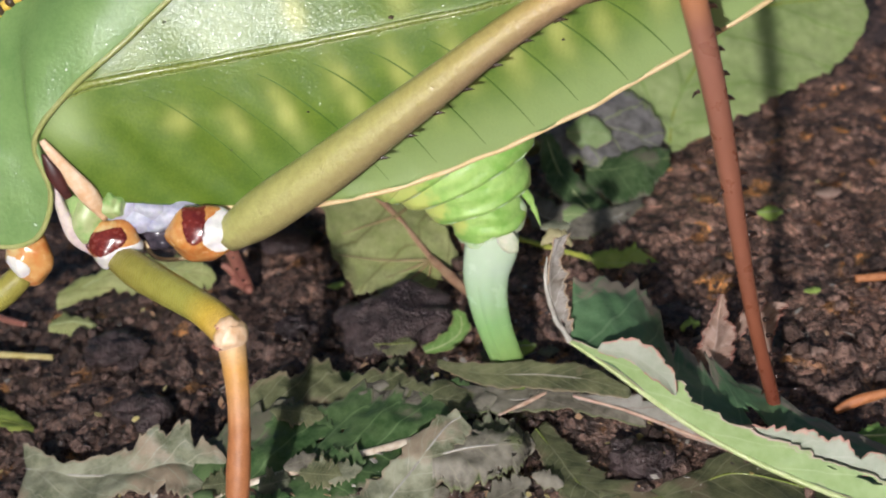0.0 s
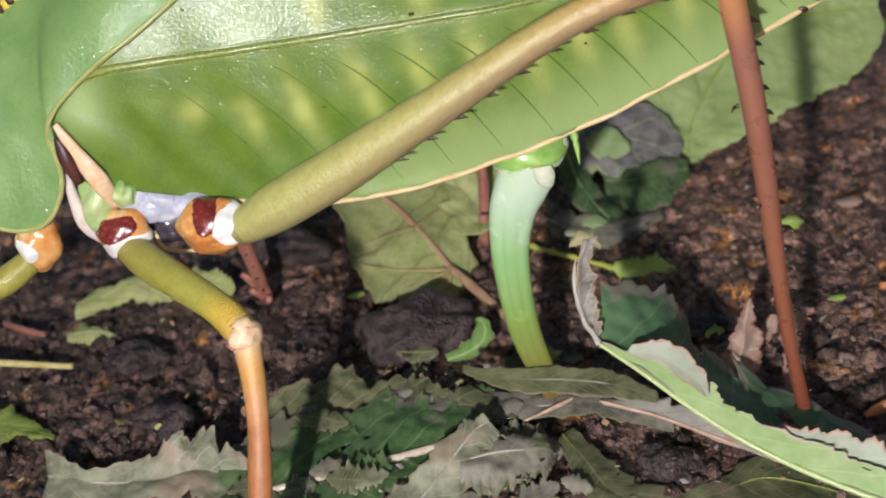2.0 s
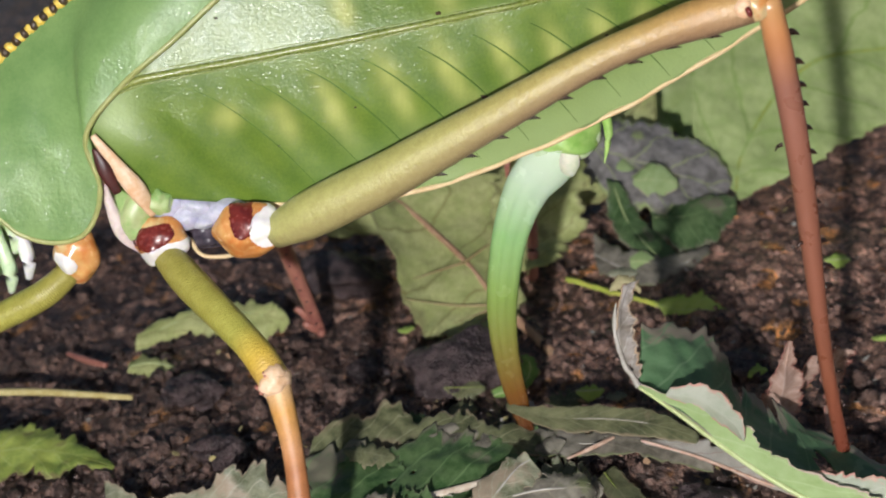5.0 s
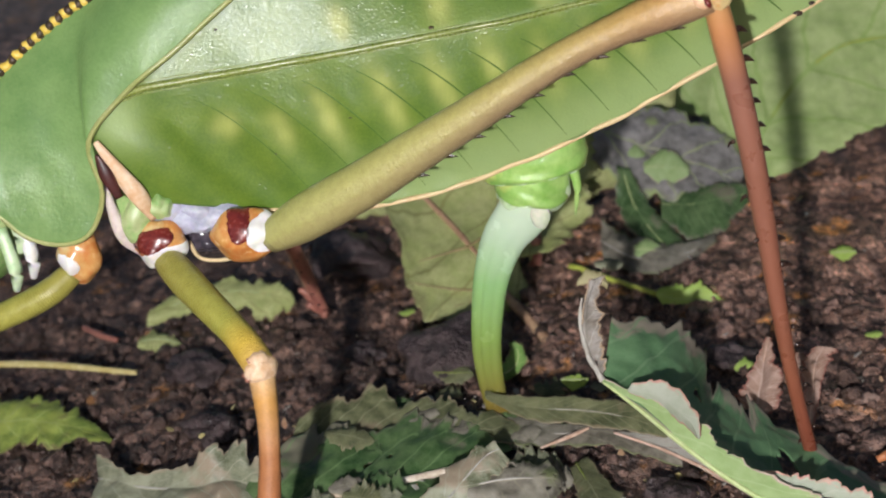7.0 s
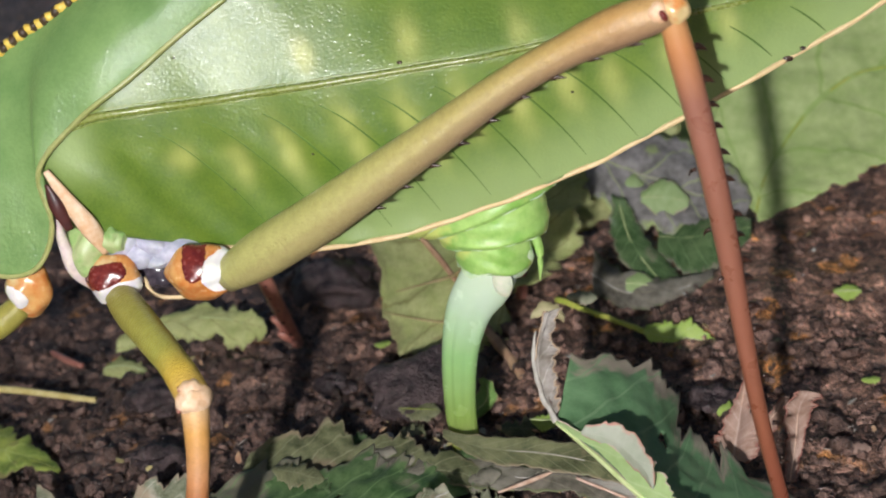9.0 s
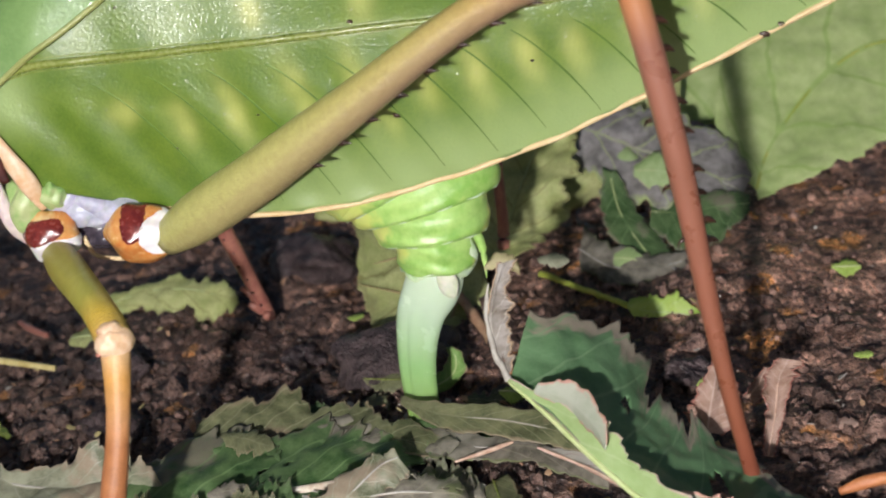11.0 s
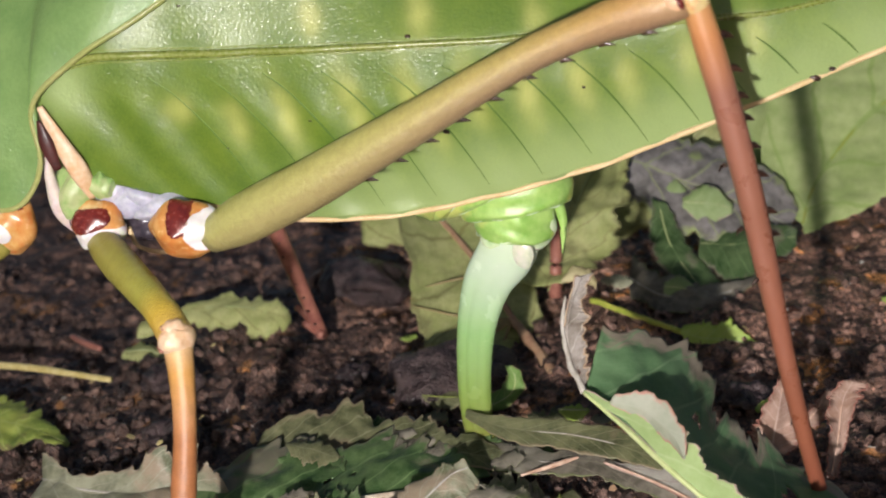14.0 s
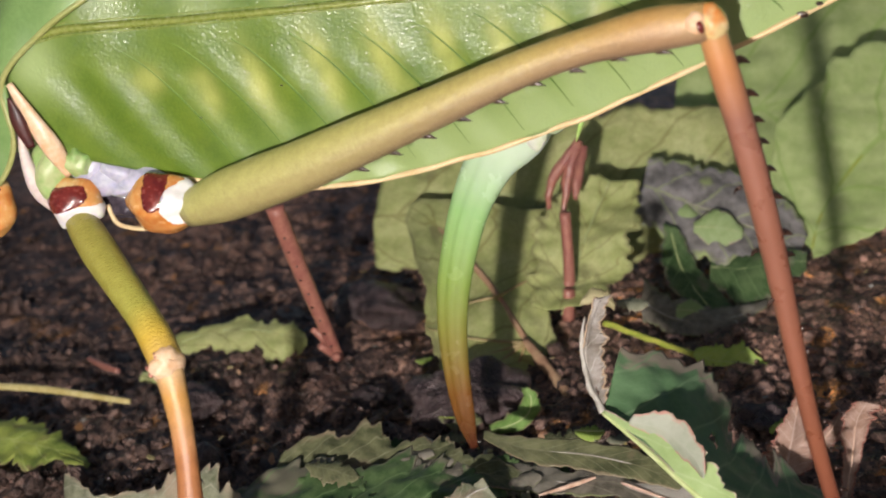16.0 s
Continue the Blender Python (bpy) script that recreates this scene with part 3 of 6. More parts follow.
def build_crumbs():
    rng = random.Random(4)
    verts, faces = [], []
    base = bmesh.new()
    bmesh.ops.create_icosphere(base, subdivisions=2, radius=1)
    fine = [v.co.copy() for v in base.verts], [[v.index for v in f.verts] for f in base.faces]
    base.free()
    base = bmesh.new()
    bmesh.ops.create_icosphere(base, subdivisions=1, radius=1)
    plain = [v.co.copy() for v in base.verts], [[v.index for v in f.verts] for f in base.faces]
    base.free()
    for k in range(12000):
        y = rng.uniform(-1.2, 9) if k % 3 else rng.uniform(-1, 4)
        x = rng.uniform(-0.62, 0.62) * (y + 10) * 0.9
        s = min(0.12, 0.01 + 0.018 * rng.expovariate(1))
        bv, bf = fine if s > 0.03 else plain
        z = float(soil_height(x, y)) + s * 0.25
        turn = Euler((rng.uniform(0, 6), rng.uniform(0, 6), rng.uniform(0, 6))).to_matrix()
        sx, sy, sz = s * rng.uniform(0.7, 1.3), s * rng.uniform(0.7, 1.3), s * rng.uniform(0.5, 0.9)
        o = len(verts)
        for v in bv:
            q = 1 + 0.5 * noise.noise(v * 1.7 + Vector((k * 3.1, 0, 0)))
            w = turn @ Vector((v.x * sx * q, v.y * sy * q, v.z * sz * q))
            verts.append(((w.x + x) * CM, (w.y + y) * CM, (w.z + z) * CM))
        faces += [[i + o for i in f] for f in bf]
    me = bpy.data.meshes.new("soil_crumbs")
    me.from_pydata(verts, [], faces)
    me.polygons.foreach_set("use_smooth", np.ones(len(faces), bool))
    me.materials.append(CRUMB)
    return tagged(new("soil_crumbs", me), "loose dark crumbs and grit scattered on the soil", "soil crumbs", kind="stuff")


build_crumbs()


def build_grit_glints():
    """Tiny pale grains of sand strewn on soil and litter, their pale colour standing in for wet glints."""
    rng = random.Random(17)
    verts, faces = [], []
    for k in range(900):
        y = rng.uniform(-0.6, 2.6)
        x = rng.uniform(-0.5, 0.5) * (y + 10) * 0.95
        r = 0.004 + 0.005 * rng.random() ** 3
        z = float(soil_height(x, y)) + rng.choice((0.03, 0.04, 0.16))
        o = len(verts)
        verts += [((x + a * r * rng.uniform(0.6, 1.3)) * CM, (y + b * r * rng.uniform(0.6, 1.3)) * CM, (z + c * r * rng.uniform(0.6, 1.3)) * CM) for a, b, c in ((1, 0, 0), (-1, 0, 0), (0, 1, 0), (0, -1, 0), (0, 0, 1), (0, 0, -1))]
        faces += [[o + i for i in f] for f in ((0, 2, 4), (2, 1, 4), (1, 3, 4), (3, 0, 4), (2, 0, 5), (1, 2, 5), (3, 1, 5), (0, 3, 5))]
    me = bpy.data.meshes.new("pale_grit_glints")
    me.from_pydata(verts, [], faces)
    me.materials.append(GRIT_GLINT)
    return tagged(new("pale_grit_glints", me), "tiny pale grains of sand standing in for glints on soil and litter", "grit", kind="stuff")


GRIT_GLINT = material("grit", (0.4, 0.36, 0.33), (0.7, 0.67, 0.64), 0.2, 900, 0.1, 0.7)
build_grit_glints()


EAR = material("ear_dark", (0.035, 0.008, 0.008), (0.07, 0.015, 0.012), 0.45, 600, 0.1)
PLATE = material("base_plate", (0.5, 0.54, 0.4), (0.66, 0.62, 0.52), 0.3, 500, 0.15, sub=0.2)
PINKISH = material("membrane_pink", (0.5, 0.4, 0.38), (0.68, 0.58, 0.54), 0.35, 500, 0.15, sub=0.2)


# ---- the katydid; its own space starts at the middle of the body ----
C0 = V(-1.84, 0.44, 2.82)
MIDY = 1.08
MARGIN = [(-3.6, 2.45), (-3.35, 2.23), (-2.57, 2.12), (-1.9, 2.08), (-1.51, 2.11), (-0.89, 2.24), (-0.1, 2.54), (0.56, 2.86), (1.2, 3.25), (1.75, 3.6), (2.2, 3.88), (2.8, 4.3), (3.4, 4.8)]
TOP = [(-3.6, 3.0), (-3.3, 3.5), (-2.5, 4.3), (-1.0, 5.2), (1.0, 5.6), (2.5, 5.5), (3.2, 5.15), (3.4, 4.85)]
MAIN = [(-3.6, 3.02), (-3.15, 3.18), (-2.57, 3.26), (-1.7, 3.41), (-0.38, 3.65), (1.5, 4.08), (3.4, 4.82)]


def wing_y(x, z):
    """Depth of the near wing: a keel along the main vein, the upper field sloping in to the back."""
    d = z - interp(MAIN, x)
    y = 0.27 + 0.045 * max(0, x + 1.6) ** 1.2 - 0.1 * smoothstep(-2.3, -3.4, x)
    y += (0.13 + 0.47 * smoothstep(-2.7, -0.5, x)) * max(0, d) ** 1.08 if d > 0 else 0.1 * min(1.2, -d) ** 1.6
    y += 0.006 * math.sin(x * 9 + z * 4) + 0.012 * noise.noise(Vector((x * 1.5, z * 1.5, 3)))
    return min(y, MIDY - 0.03)


SPOTS = [(-2.15, 2.8, 0.09, 0.16), (-1.76, 2.89, 0.085, 0.26), (-1.29, 3.03, 0.085, 0.3), (-0.88, 3.14, 0.085, 0.28), (-0.46, 3.26, 0.08, 0.26), (-0.08, 3.3, 0.08, 0.25), (0.28, 3.42, 0.075, 0.22), (0.6, 3.48, 0.075, 0.2), (1.0, 3.68, 0.075, 0.2),
         (-0.91, 3.75, 0.09, 0.17), (-1.67, 3.64, 0.07, 0.15), (-0.1, 3.84, 0.08, 0.14), (-0.66, 2.9, 0.06, 0.14), (-2.58, 2.84, 0.1, 0.1), (1.4, 3.9, 0.07, 0.18), (-1.45, 4.3, 0.09, 0.2), (-0.5, 4.4, 0.09, 0.2)]


def wing_uv(u, v):
    x = -3.6 + 7.0 * u
    lo, hi = interp(MARGIN, x), interp(TOP, x)
    return x, lo + (hi - lo) * v


def vein_fold(x, z):
    """Shallow quilting between the side veins of the lower field."""
    d = interp(MAIN, x) - z
    if d < 0.15:
        return 0.0
    return 0.012 * math.sin((x - 0.55 * d - 0.12 * d * d) * 2 * math.pi / 0.43) * smoothstep(0.15, 0.5, d)


def spot_tint(u, v):
    x, z = wing_uv(u, v)
    s = 0.0
    for cx, cz, a, b in SPOTS:
        dx, dz = x - cx, z - cz
        p, q = dx * 0.9 + dz * 0.4, -dx * 0.4 + dz * 0.9
        s = max(s, math.exp(-((p / a) ** 2 + (q / b) ** 2)))
    return min(0.85, s * (0.75 + 0.5 * noise.noise(Vector((x * 7, z * 7, 1)))))


def pale_tint(u, v):
    x, z = wing_uv(u, v)
    d = z - interp(MARGIN, x)
    low = smoothstep(0.75, 0.05, d) * smoothstep(-2.4, -0.8, x) * 0.85
    root = math.exp(-(((x + 3.4) / 0.19) ** 2 + ((z - 2.9) / 0.25) ** 2)) * 0.9
    return max(low, root)


def on_wing(x, z, out=0.0):
    return V(x, wing_y(x, z) + vein_fold(x, z) - out, z) - C0


def build_wing(parent, side):
    flip = (lambda p: p) if side < 0 else (lambda p: V(p.x, 2 * (MIDY - C0.y) - p.y, p.z))
    bm = bmesh.new()
    sheet(bm, lambda u, v: flip(on_wing(*wing_uv(u, v))), 180, 80, 0.014, {"spots": spot_tint, "pale": pale_tint})
    wing = part("tegmen", bm, WING, parent, "bright green leaf-like forewing with yellow blotches")
    bm = bmesh.new()
    tube(bm, [flip(on_wing(x, interp(MARGIN, x) - 0.005)) for x in np.linspace(-2.5, 3.35, 28)], [0.022] * 28, 90, 8)
    part("wing_margin", bm, WING_RIM, wing, "cream rim along the lower edge of the wing")
    xs = np.linspace(-3.42, 3.3, 30)
    for off, r in ((0.0, 0.026), (0.05, 0.005), (-0.045, 0.005)):
        bm = bmesh.new()
        tube(bm, [flip(on_wing(x, interp(MAIN, x) + off * (1 - (x + 3.4) / 8), 0.004)) for x in xs], [r * (1.25 - 0.8 * i / 29) for i in range(30)], 110, 8)
        part("main_vein", bm, VEIN, wing, "raised pale olive main vein")
    for k in range(15):
        x0 = -2.8 + 0.42 * k
        pts = []
        for i in range(24):
            s = i / 20
            x, z = x0 + 0.98 * s ** 0.9, interp(MAIN, x0) - 0.16 - 0.62 * s - 0.35 * s * s
            if z < interp(MARGIN, x) + 0.04 or x > 3.2:
                break
            pts.append(flip(on_wing(x, z, 0.007)))
        if len(pts) < 4:
            continue
        n = len(pts)
        bm = bmesh.new()
        w = 0.0075 if k > 1 else 0.005
        tube(bm, pts, [w * (0.3 + 0.7 * math.sin(math.pi * min(1, 0.1 + i / n))) for i in range(n)], 36, 6)
        part("side_vein", bm, DARK_VEIN, wing)
    for k, (x, z, s) in enumerate(((-0.96, 3.6, 0.022), (1.85, 3.66, 0.04), (1.95, 3.74, 0.025), (-0.62, 2.95, 0.03), (-1.6, 2.9, 0.012), (-2.2, 2.6, 0.01), (0.3, 3.4, 0.014), (-2.6, 3.6, 0.012))):
        bm = bmesh.new()
        blob(bm, flip(on_wing(x, z, 0.008)), (s, 0.012, s * 0.6), k, 0.5, 2)
        part("dark_speck", bm, SPINE, wing)
    return wing


LOBE = [((-5.2, 2.35), (-5.3, 2.5)), ((-4.5, 2.2), (-4.7, 2.98)), ((-4.2, 1.97), (-4.45, 3.15)), ((-3.9, 1.91), (-4.2, 3.37)), ((-3.68, 2.02), (-4.0, 3.53)), ((-3.56, 2.35), (-3.8, 3.68)), ((-3.62, 2.76), (-3.6, 3.8)),
        ((-3.3, 3.15), (-3.35, 3.98)), ((-2.9, 3.47), (-3.0, 4.2)), ((-2.5, 3.81), (-2.6, 4.45)), ((-2.0, 4.2), (-2.1, 4.75))]
LOBE_PTS = spline([(*a, *b) for a, b in LOBE], 121)


def lobe(u, v):
    q = LOBE_PTS[min(120, int(round(u * 120)))]
    x, z = q[0] + (q[2] - q[0]) * v, q[1] + (q[3] - q[1]) * v
    y0 = 0.13 if u < 0.36 else wing_y(q[0], q[1]) - 0.04
    y0 = 0.13 + (y0 - 0.13) * smoothstep(0.36, 0.92, u)
    y = y0 + max(0.2, 0.58 - y0) * v ** 2.0 - 0.03 * math.sin(math.pi * min(1, v * 1.05 + 0.02)) * (1 - 0.6 * u)
    y += 0.012 * noise.noise(Vector((x * 4, z * 4, 0)))
    return V(x, y, z) - C0


def disc(u, v):
    q = LOBE_PTS[min(120, int(round(u * 120)))]
    e = lobe(u, 1.0).y + C0.y
    y = e + 2 * (MIDY - e) * v
    return V(q[2] + 0.35 * math.sin(math.pi * v), y, q[3] - 0.2 * math.sin(math.pi * v)) - C0


def build_leg_femur(name, length, prof, mat, parent, spines=0, label="", bow=0.0):
    bm = bmesh.new()
    n = len(prof)
    arch = lambda s: bow * interp([(0, 0), (0.25, 0.1), (0.5, 0.55), (0.72, 1.0), (0.88, 0.75), (1, 0)], s)
    tube(bm, [(length * i / (n - 1), 0, arch(i / (n - 1))) for i in range(n)], prof, 48, 18, 0.92)
    ob = part(name, bm, mat, parent, label)
    for k in range(spines):
        s = 0.36 + 0.56 * k / max(1, spines - 1)
        x, r = length * s, float(np.interp(s, np.linspace(0, 1, n), prof))
        lift = arch(s)
        b2 = bmesh.new()
        tube(b2, [(x - 0.03, 0.03, lift - r * 0.9), (x + 0.01, 0.03, lift - r - 0.012), (x + 0.06, 0.03, lift - r - 0.045)], [0.03, 0.018, 0.002], 6, 6, 0.6)
        part("spine", b2, SPINE, ob)
    return ob


def build_tibia(name, length, prof, mat, parent, rows, label=""):
    bm = bmesh.new()
    n = len(prof)
    tube(bm, [(length * i / (n - 1), 0, 0.03 * math.sin(2 * math.pi * i / (n - 1))) for i in range(n)], prof, 60, 16, 0.9)
    ob = part(name, bm, mat, parent, label)
    for k, (s, ang, size) in enumerate(rows):
        x, r = length * s, float(np.interp(s, np.linspace(0, 1, n), prof))
        d = V(0, math.sin(radians(ang)), math.cos(radians(ang)))
        b2 = bmesh.new()
        tube(b2, [V(x, 0, 0) + d * r * 0.8, V(x + 0.012, 0, 0) + d * (r + size * 0.5), V(x + 0.05, 0, 0) + d * (r + size)], [size * 0.42, size * 0.28, 0.002], 6, 6)
        part("spine", b2, SPINE, ob)
    return ob


katydid = tagged(empty("katydid", C0), "large green leaf-winged katydid laying eggs in soil", "insect")
HIND_L1, HIND_L2, MID_L1, MID_L2 = 3.98, 4.24, 1.467, 2.0


def build_katydid():
    K = katydid
    build_wing(K, -1)
    build_wing(K, 1)
    bm = bmesh.new()
    sheet(bm, lobe, 120, 40, 0.04)
    sheet(bm, disc, 60, 24, 0.04)
    pron = part("pronotum", bm, PRONOTUM, K, "smooth green shield behind the head")
    bm = bmesh.new()
    tube(bm, [lobe(u, 0.0) - V(0, 0.01, 0) for u in np.linspace(0.1, 1, 40)], [0.022] * 40, 120, 10)
    part("shield_rim", bm, RIM, pron, "thin olive rim")
    bm = bmesh.new()
    tube(bm, [lobe(u, 1.0) + V(0, -0.02, 0.005) for u in np.linspace(0.06, 1, 40)], [0.034] * 40, 120, 8)
    part("crest_rim", bm, BEAD_Y, pron, "yellow crest edge with dark marks")
    for k in range(46):
        u = 0.08 + 0.92 * k / 45
        bm = bmesh.new()
        blob(bm, lobe(u, 1.0) + V(0, -0.03, 0.01), (0.04, 0.042, 0.046) if k % 2 else (0.052, 0.035, 0.04), k, 0.25, 2)
        part("crest_bead", bm, BEAD_K if k % 2 else BEAD_Y, pron)
    # back of the body under the wings
    bm = bmesh.new()
    tube(bm, [V(-4.7, MIDY, 2.3) - C0, V(-3.6, MIDY, 2.55) - C0, V(-2.4, MIDY, 2.75) - C0, V(-1.2, MIDY, 3.1) - C0, V(-0.2, MIDY, 3.5) - C0], [0.4, 0.58, 0.62, 0.62, 0.5], 30, 24)
    part("thorax", bm, THORAX_G, K)
    # plates and joints of the underside
    P = lambda x, y, z: V(x, y, z) - C0
    bm = bmesh.new()
    tube(bm, [P(-3.57, 0.13, 2.76), P(-3.43, 0.15, 2.52), P(-3.29, 0.18, 2.3), P(-3.2, 0.26, 2.08)], [0.025, 0.06, 0.075, 0.04], 24, 12, 0.5)
    part("shoulder_plate", bm, PEACH, K, "peach coloured plate edge")
    bm = bmesh.new()
    tube(bm, [P(-3.57, 0.11, 2.66), P(-3.51, 0.11, 2.5), P(-3.43, 0.13, 2.3)], [0.015, 0.055, 0.03], 16, 12, 0.5)
    part("ear_opening", bm, EAR, K, "dark red slit")
    bm = bmesh.new()
    tube(bm, [P(-3.56, 0.2, 2.4), P(-3.52, 0.22, 2.15), P(-3.46, 0.26, 1.92), P(-3.34, 0.3, 1.76)], [0.02, 0.045, 0.06, 0.03], 18, 12)
    part("membrane_fold", bm, PINKISH, K)
    bm = bmesh.new()
    blob(bm, P(-3.36, 0.3, 2.05), (0.15, 0.14, 0.23), 3, 0.3, 4)
    blob(bm, P(-3.17, 0.3, 2.17), (0.11, 0.1, 0.11), 4, 0.3, 4)
    part("side_plate", bm, THORAX_G, K, "green and cream side plate")
    for k, (x, z, a, c) in enumerate(((-3.12, 2.1, 0.13, 0.13), (-2.98, 2.02, 0.15, 0.11), (-2.88, 2.1, 0.14, 0.08), (-2.74, 2.04, 0.15, 0.09), (-2.6, 2.08, 0.16, 0.07), (-2.82, 1.98, 0.12, 0.06))):
        bm = bmesh.new()
        blob(bm, P(x, 0.4, z), (a * 1.1, 0.12, c * 1.1), 50 + k, 0.14, 4, turn=(0, 14 * (-1) ** k, 0))
        part("membrane_fold", bm, VIOLET, K, "pale violet soft membrane")
    bm = bmesh.new()
    blob(bm, P(-2.85, 0.46, 1.84), (0.22, 0.12, 0.13), 7, 0.4, 4)
    part("underside_plate", bm, DARKMEM, K, "glossy dark underside plate")
    bm = bmesh.new()
    tube(bm, [P(-2.96, 0.34, 1.84), P(-2.88, 0.34, 1.70), P(-2.7, 0.34, 1.68), P(-2.58, 0.32, 1.72)], [0.02, 0.018, 0.018, 0.02], 16, 8)
    part("plate_rim", bm, CREAM, K)
    # hip joints: orange knob, a dark red saddle and a white membrane band standing slightly proud
    def hip_patch(at, size, seed, inside):
        bm = bmesh.new()
        blob(bm, (0, 0, 0), (1, 1, 1), seed, 0.2, 5)
        for v in bm.verts:
            w = max(-1.0, min(1.0, inside(v.co.normalized()) + 0.12 * noise.noise(v.co * 4)))
            k = 0.95 + 0.075 * smoothstep(-0.1, 0.1, w)
            v.co = Vector((v.co.x * size[0], v.co.y * size[1], v.co.z * size[2])) * k + V(at)
        return bm

    def bands(axis, red, red_side, white, white_side):
        d = V(axis).normalized()
        s = d.cross(Vector((0, -1, 0))).normalized()

        def band(lo, hi, left, right):
            tm, th, sm, sh = (lo + hi) / 2, (hi - lo) / 2, (left + right) / 2, (right - left) / 2
            return lambda n: min(1.0 - (abs(n.dot(d) - tm) / th) ** 2.4 - (abs(n.dot(s) - sm) / sh) ** 2.4, 1.5 * (0.3 - n.y))
        return band(*red, *red_side), band(*white, *white_side)
    for at, size, look_of in (((-2.47, 0.25, 1.94), (0.27, 0.2, 0.22), bands((1, 0, 0.12), (-0.4, 0.32), (-1.25, 0.0), (0.12, 0.98), (-0.8, 0.55))),
                              ((-3.17, 0.27, 1.85), (0.2, 0.17, 0.2), bands((0.35, 0, -1), (-0.85, 0.05), (-0.8, 0.95), (-0.02, 0.75), (-1.1, 1.05))),
                              ((-3.86, 0.3, 1.74), (0.17, 0.15, 0.24), bands((-0.3, 0, -1), (-0.9, -0.75), (-0.4, 0.4), (-0.1, 0.6), (-0.3, 0.9)))):
        bm = bmesh.new()
        blob(bm, P(*at), size, 40, 0.2, 4)
        x = part("hip", bm, ORANGE, K, "orange hip joint")
        part("hip_saddle", hip_patch(P(*at), size, 40, look_of[0]), MAROON, x, "glossy dark red patch")
        part("hip_membrane", hip_patch(P(*at), size, 40, look_of[1]), WHITE, x, "white soft membrane")
    # head, mostly out of the picture
    bm = bmesh.new()
    blob(bm, P(-4.95, MIDY - 0.1, 1.95), (0.5, 0.52, 0.75), 9, 0.08, 3)
    head = part("head", bm, THORAX_G, K, "pale green head with cream mouthparts")
    for k, (x, z) in enumerate(((-4.42, 1.85), (-4.34, 1.62), (-4.5, 1.5))):
        bm = bmesh.new()
        tube(bm, [P(x - 0.1, 0.62, z + 0.35), P(x, 0.56, z), P(x - 0.02, 0.58, z - 0.2)], [0.05, 0.06, 0.03], 12, 10)
        part("palp", bm, (ABD_PALE, WHITE, ABD_PALE)[k], head)
    # legs
    hf = build_leg_femur("hind_femur", HIND_L1, [0.13, 0.185, 0.192, 0.186, 0.176, 0.162, 0.148, 0.135, 0.123, 0.115, 0.118, 0.138, 0.12], FEMUR, K, 9, "smooth olive and brown thigh with small thorns", 0.13)
    bm = bmesh.new()
    blob(bm, (HIND_L1 - 0.05, -0.085, 0.02), (0.065, 0.045, 0.07), 21, 0.25, 3)
    part("knee_plate", bm, PEACH, hf, "pale knee plate")
    bm = bmesh.new()
    blob(bm, (HIND_L1 + 0.02, 0.0, -0.01), (0.1, 0.1, 0.115), 24, 0.15, 4)
    part("knee_joint", bm, ORANGE, hf, "orange knee joint")
    bm = bmesh.new()
    blob(bm, (HIND_L1 - 0.02, -0.13, -0.01), (0.022, 0.03, 0.04), 22)
    part("knee_mark", bm, MAROON, hf)
    rng = random.Random(7)
    rows = []
    for k in range(21):
        s = 0.07 + 0.9 * k / 20 + rng.uniform(-0.01, 0.01)
        rows.append((s, 20 + rng.uniform(-12, 12), 0.085 if s < 0.6 else 0.05))
        if k % 2 == 0 and k > 3:
            rows.append((s + 0.02, 185 + rng.uniform(-20, 20), 0.042))
    ht = build_tibia("hind_tibia", HIND_L2, [0.082, 0.092, 0.09, 0.087, 0.084, 0.079, 0.072, 0.066, 0.061, 0.057, 0.055, 0.056, 0.045], TIBIA, K, rows, "reddish brown shin with two rows of black thorns")
    mf = build_leg_femur("middle_femur", MID_L1, [0.12, 0.14, 0.145, 0.14, 0.135, 0.13, 0.125, 0.13, 0.13], MIDFEMUR, K, 0, "olive thigh with an orange knee", 0.06)
    bm = bmesh.new()
    blob(bm, (MID_L1 + 0.02, -0.01, 0.0), (0.1, 0.125, 0.125), 26, 0.22, 4)
    blob(bm, (MID_L1 + 0.0, -0.02, 0.09), (0.07, 0.09, 0.06), 27, 0.3, 3)
    knee_part = part("knee_joint", bm, PEACH, mf, "pale swollen knee")
    for k, (dx, dy, dz) in enumerate(((-0.02, -0.09, 0.09), (0.02, -0.12, -0.05), (-0.05, -0.1, -0.08))):
        b2 = bmesh.new()
        blob(b2, (MID_L1 + dx, dy, dz), (0.028, 0.02, 0.02), 70 + k, 0.4, 2)
        part("knee_mark", b2, FARLEG, knee_part)
    rows = [(0.25 + 0.08 * k, 15 if k % 3 else 160, 0.03) for k in range(9)]
    mt = build_tibia("middle_tibia", MID_L2, [0.108, 0.092, 0.082, 0.082, 0.09, 0.086, 0.086, 0.082, 0.078], MIDTIBIA, K, rows, "orange brown shin")
    bm = bmesh.new()
    ff = tube(bm, [P(-3.92, 0.28, 1.6), P(-4.15, 0.22, 1.42), P(-4.6, 0.2, 1.2), P(-5.2, 0.2, 0.95)], [0.1, 0.115, 0.11, 0.1], 24, 14)
    part("front_femur", bm, MIDFEMUR, K, "olive front thigh")
    # egg-laying blade: curved, ridged, keyed below
    bm = bmesh.new()
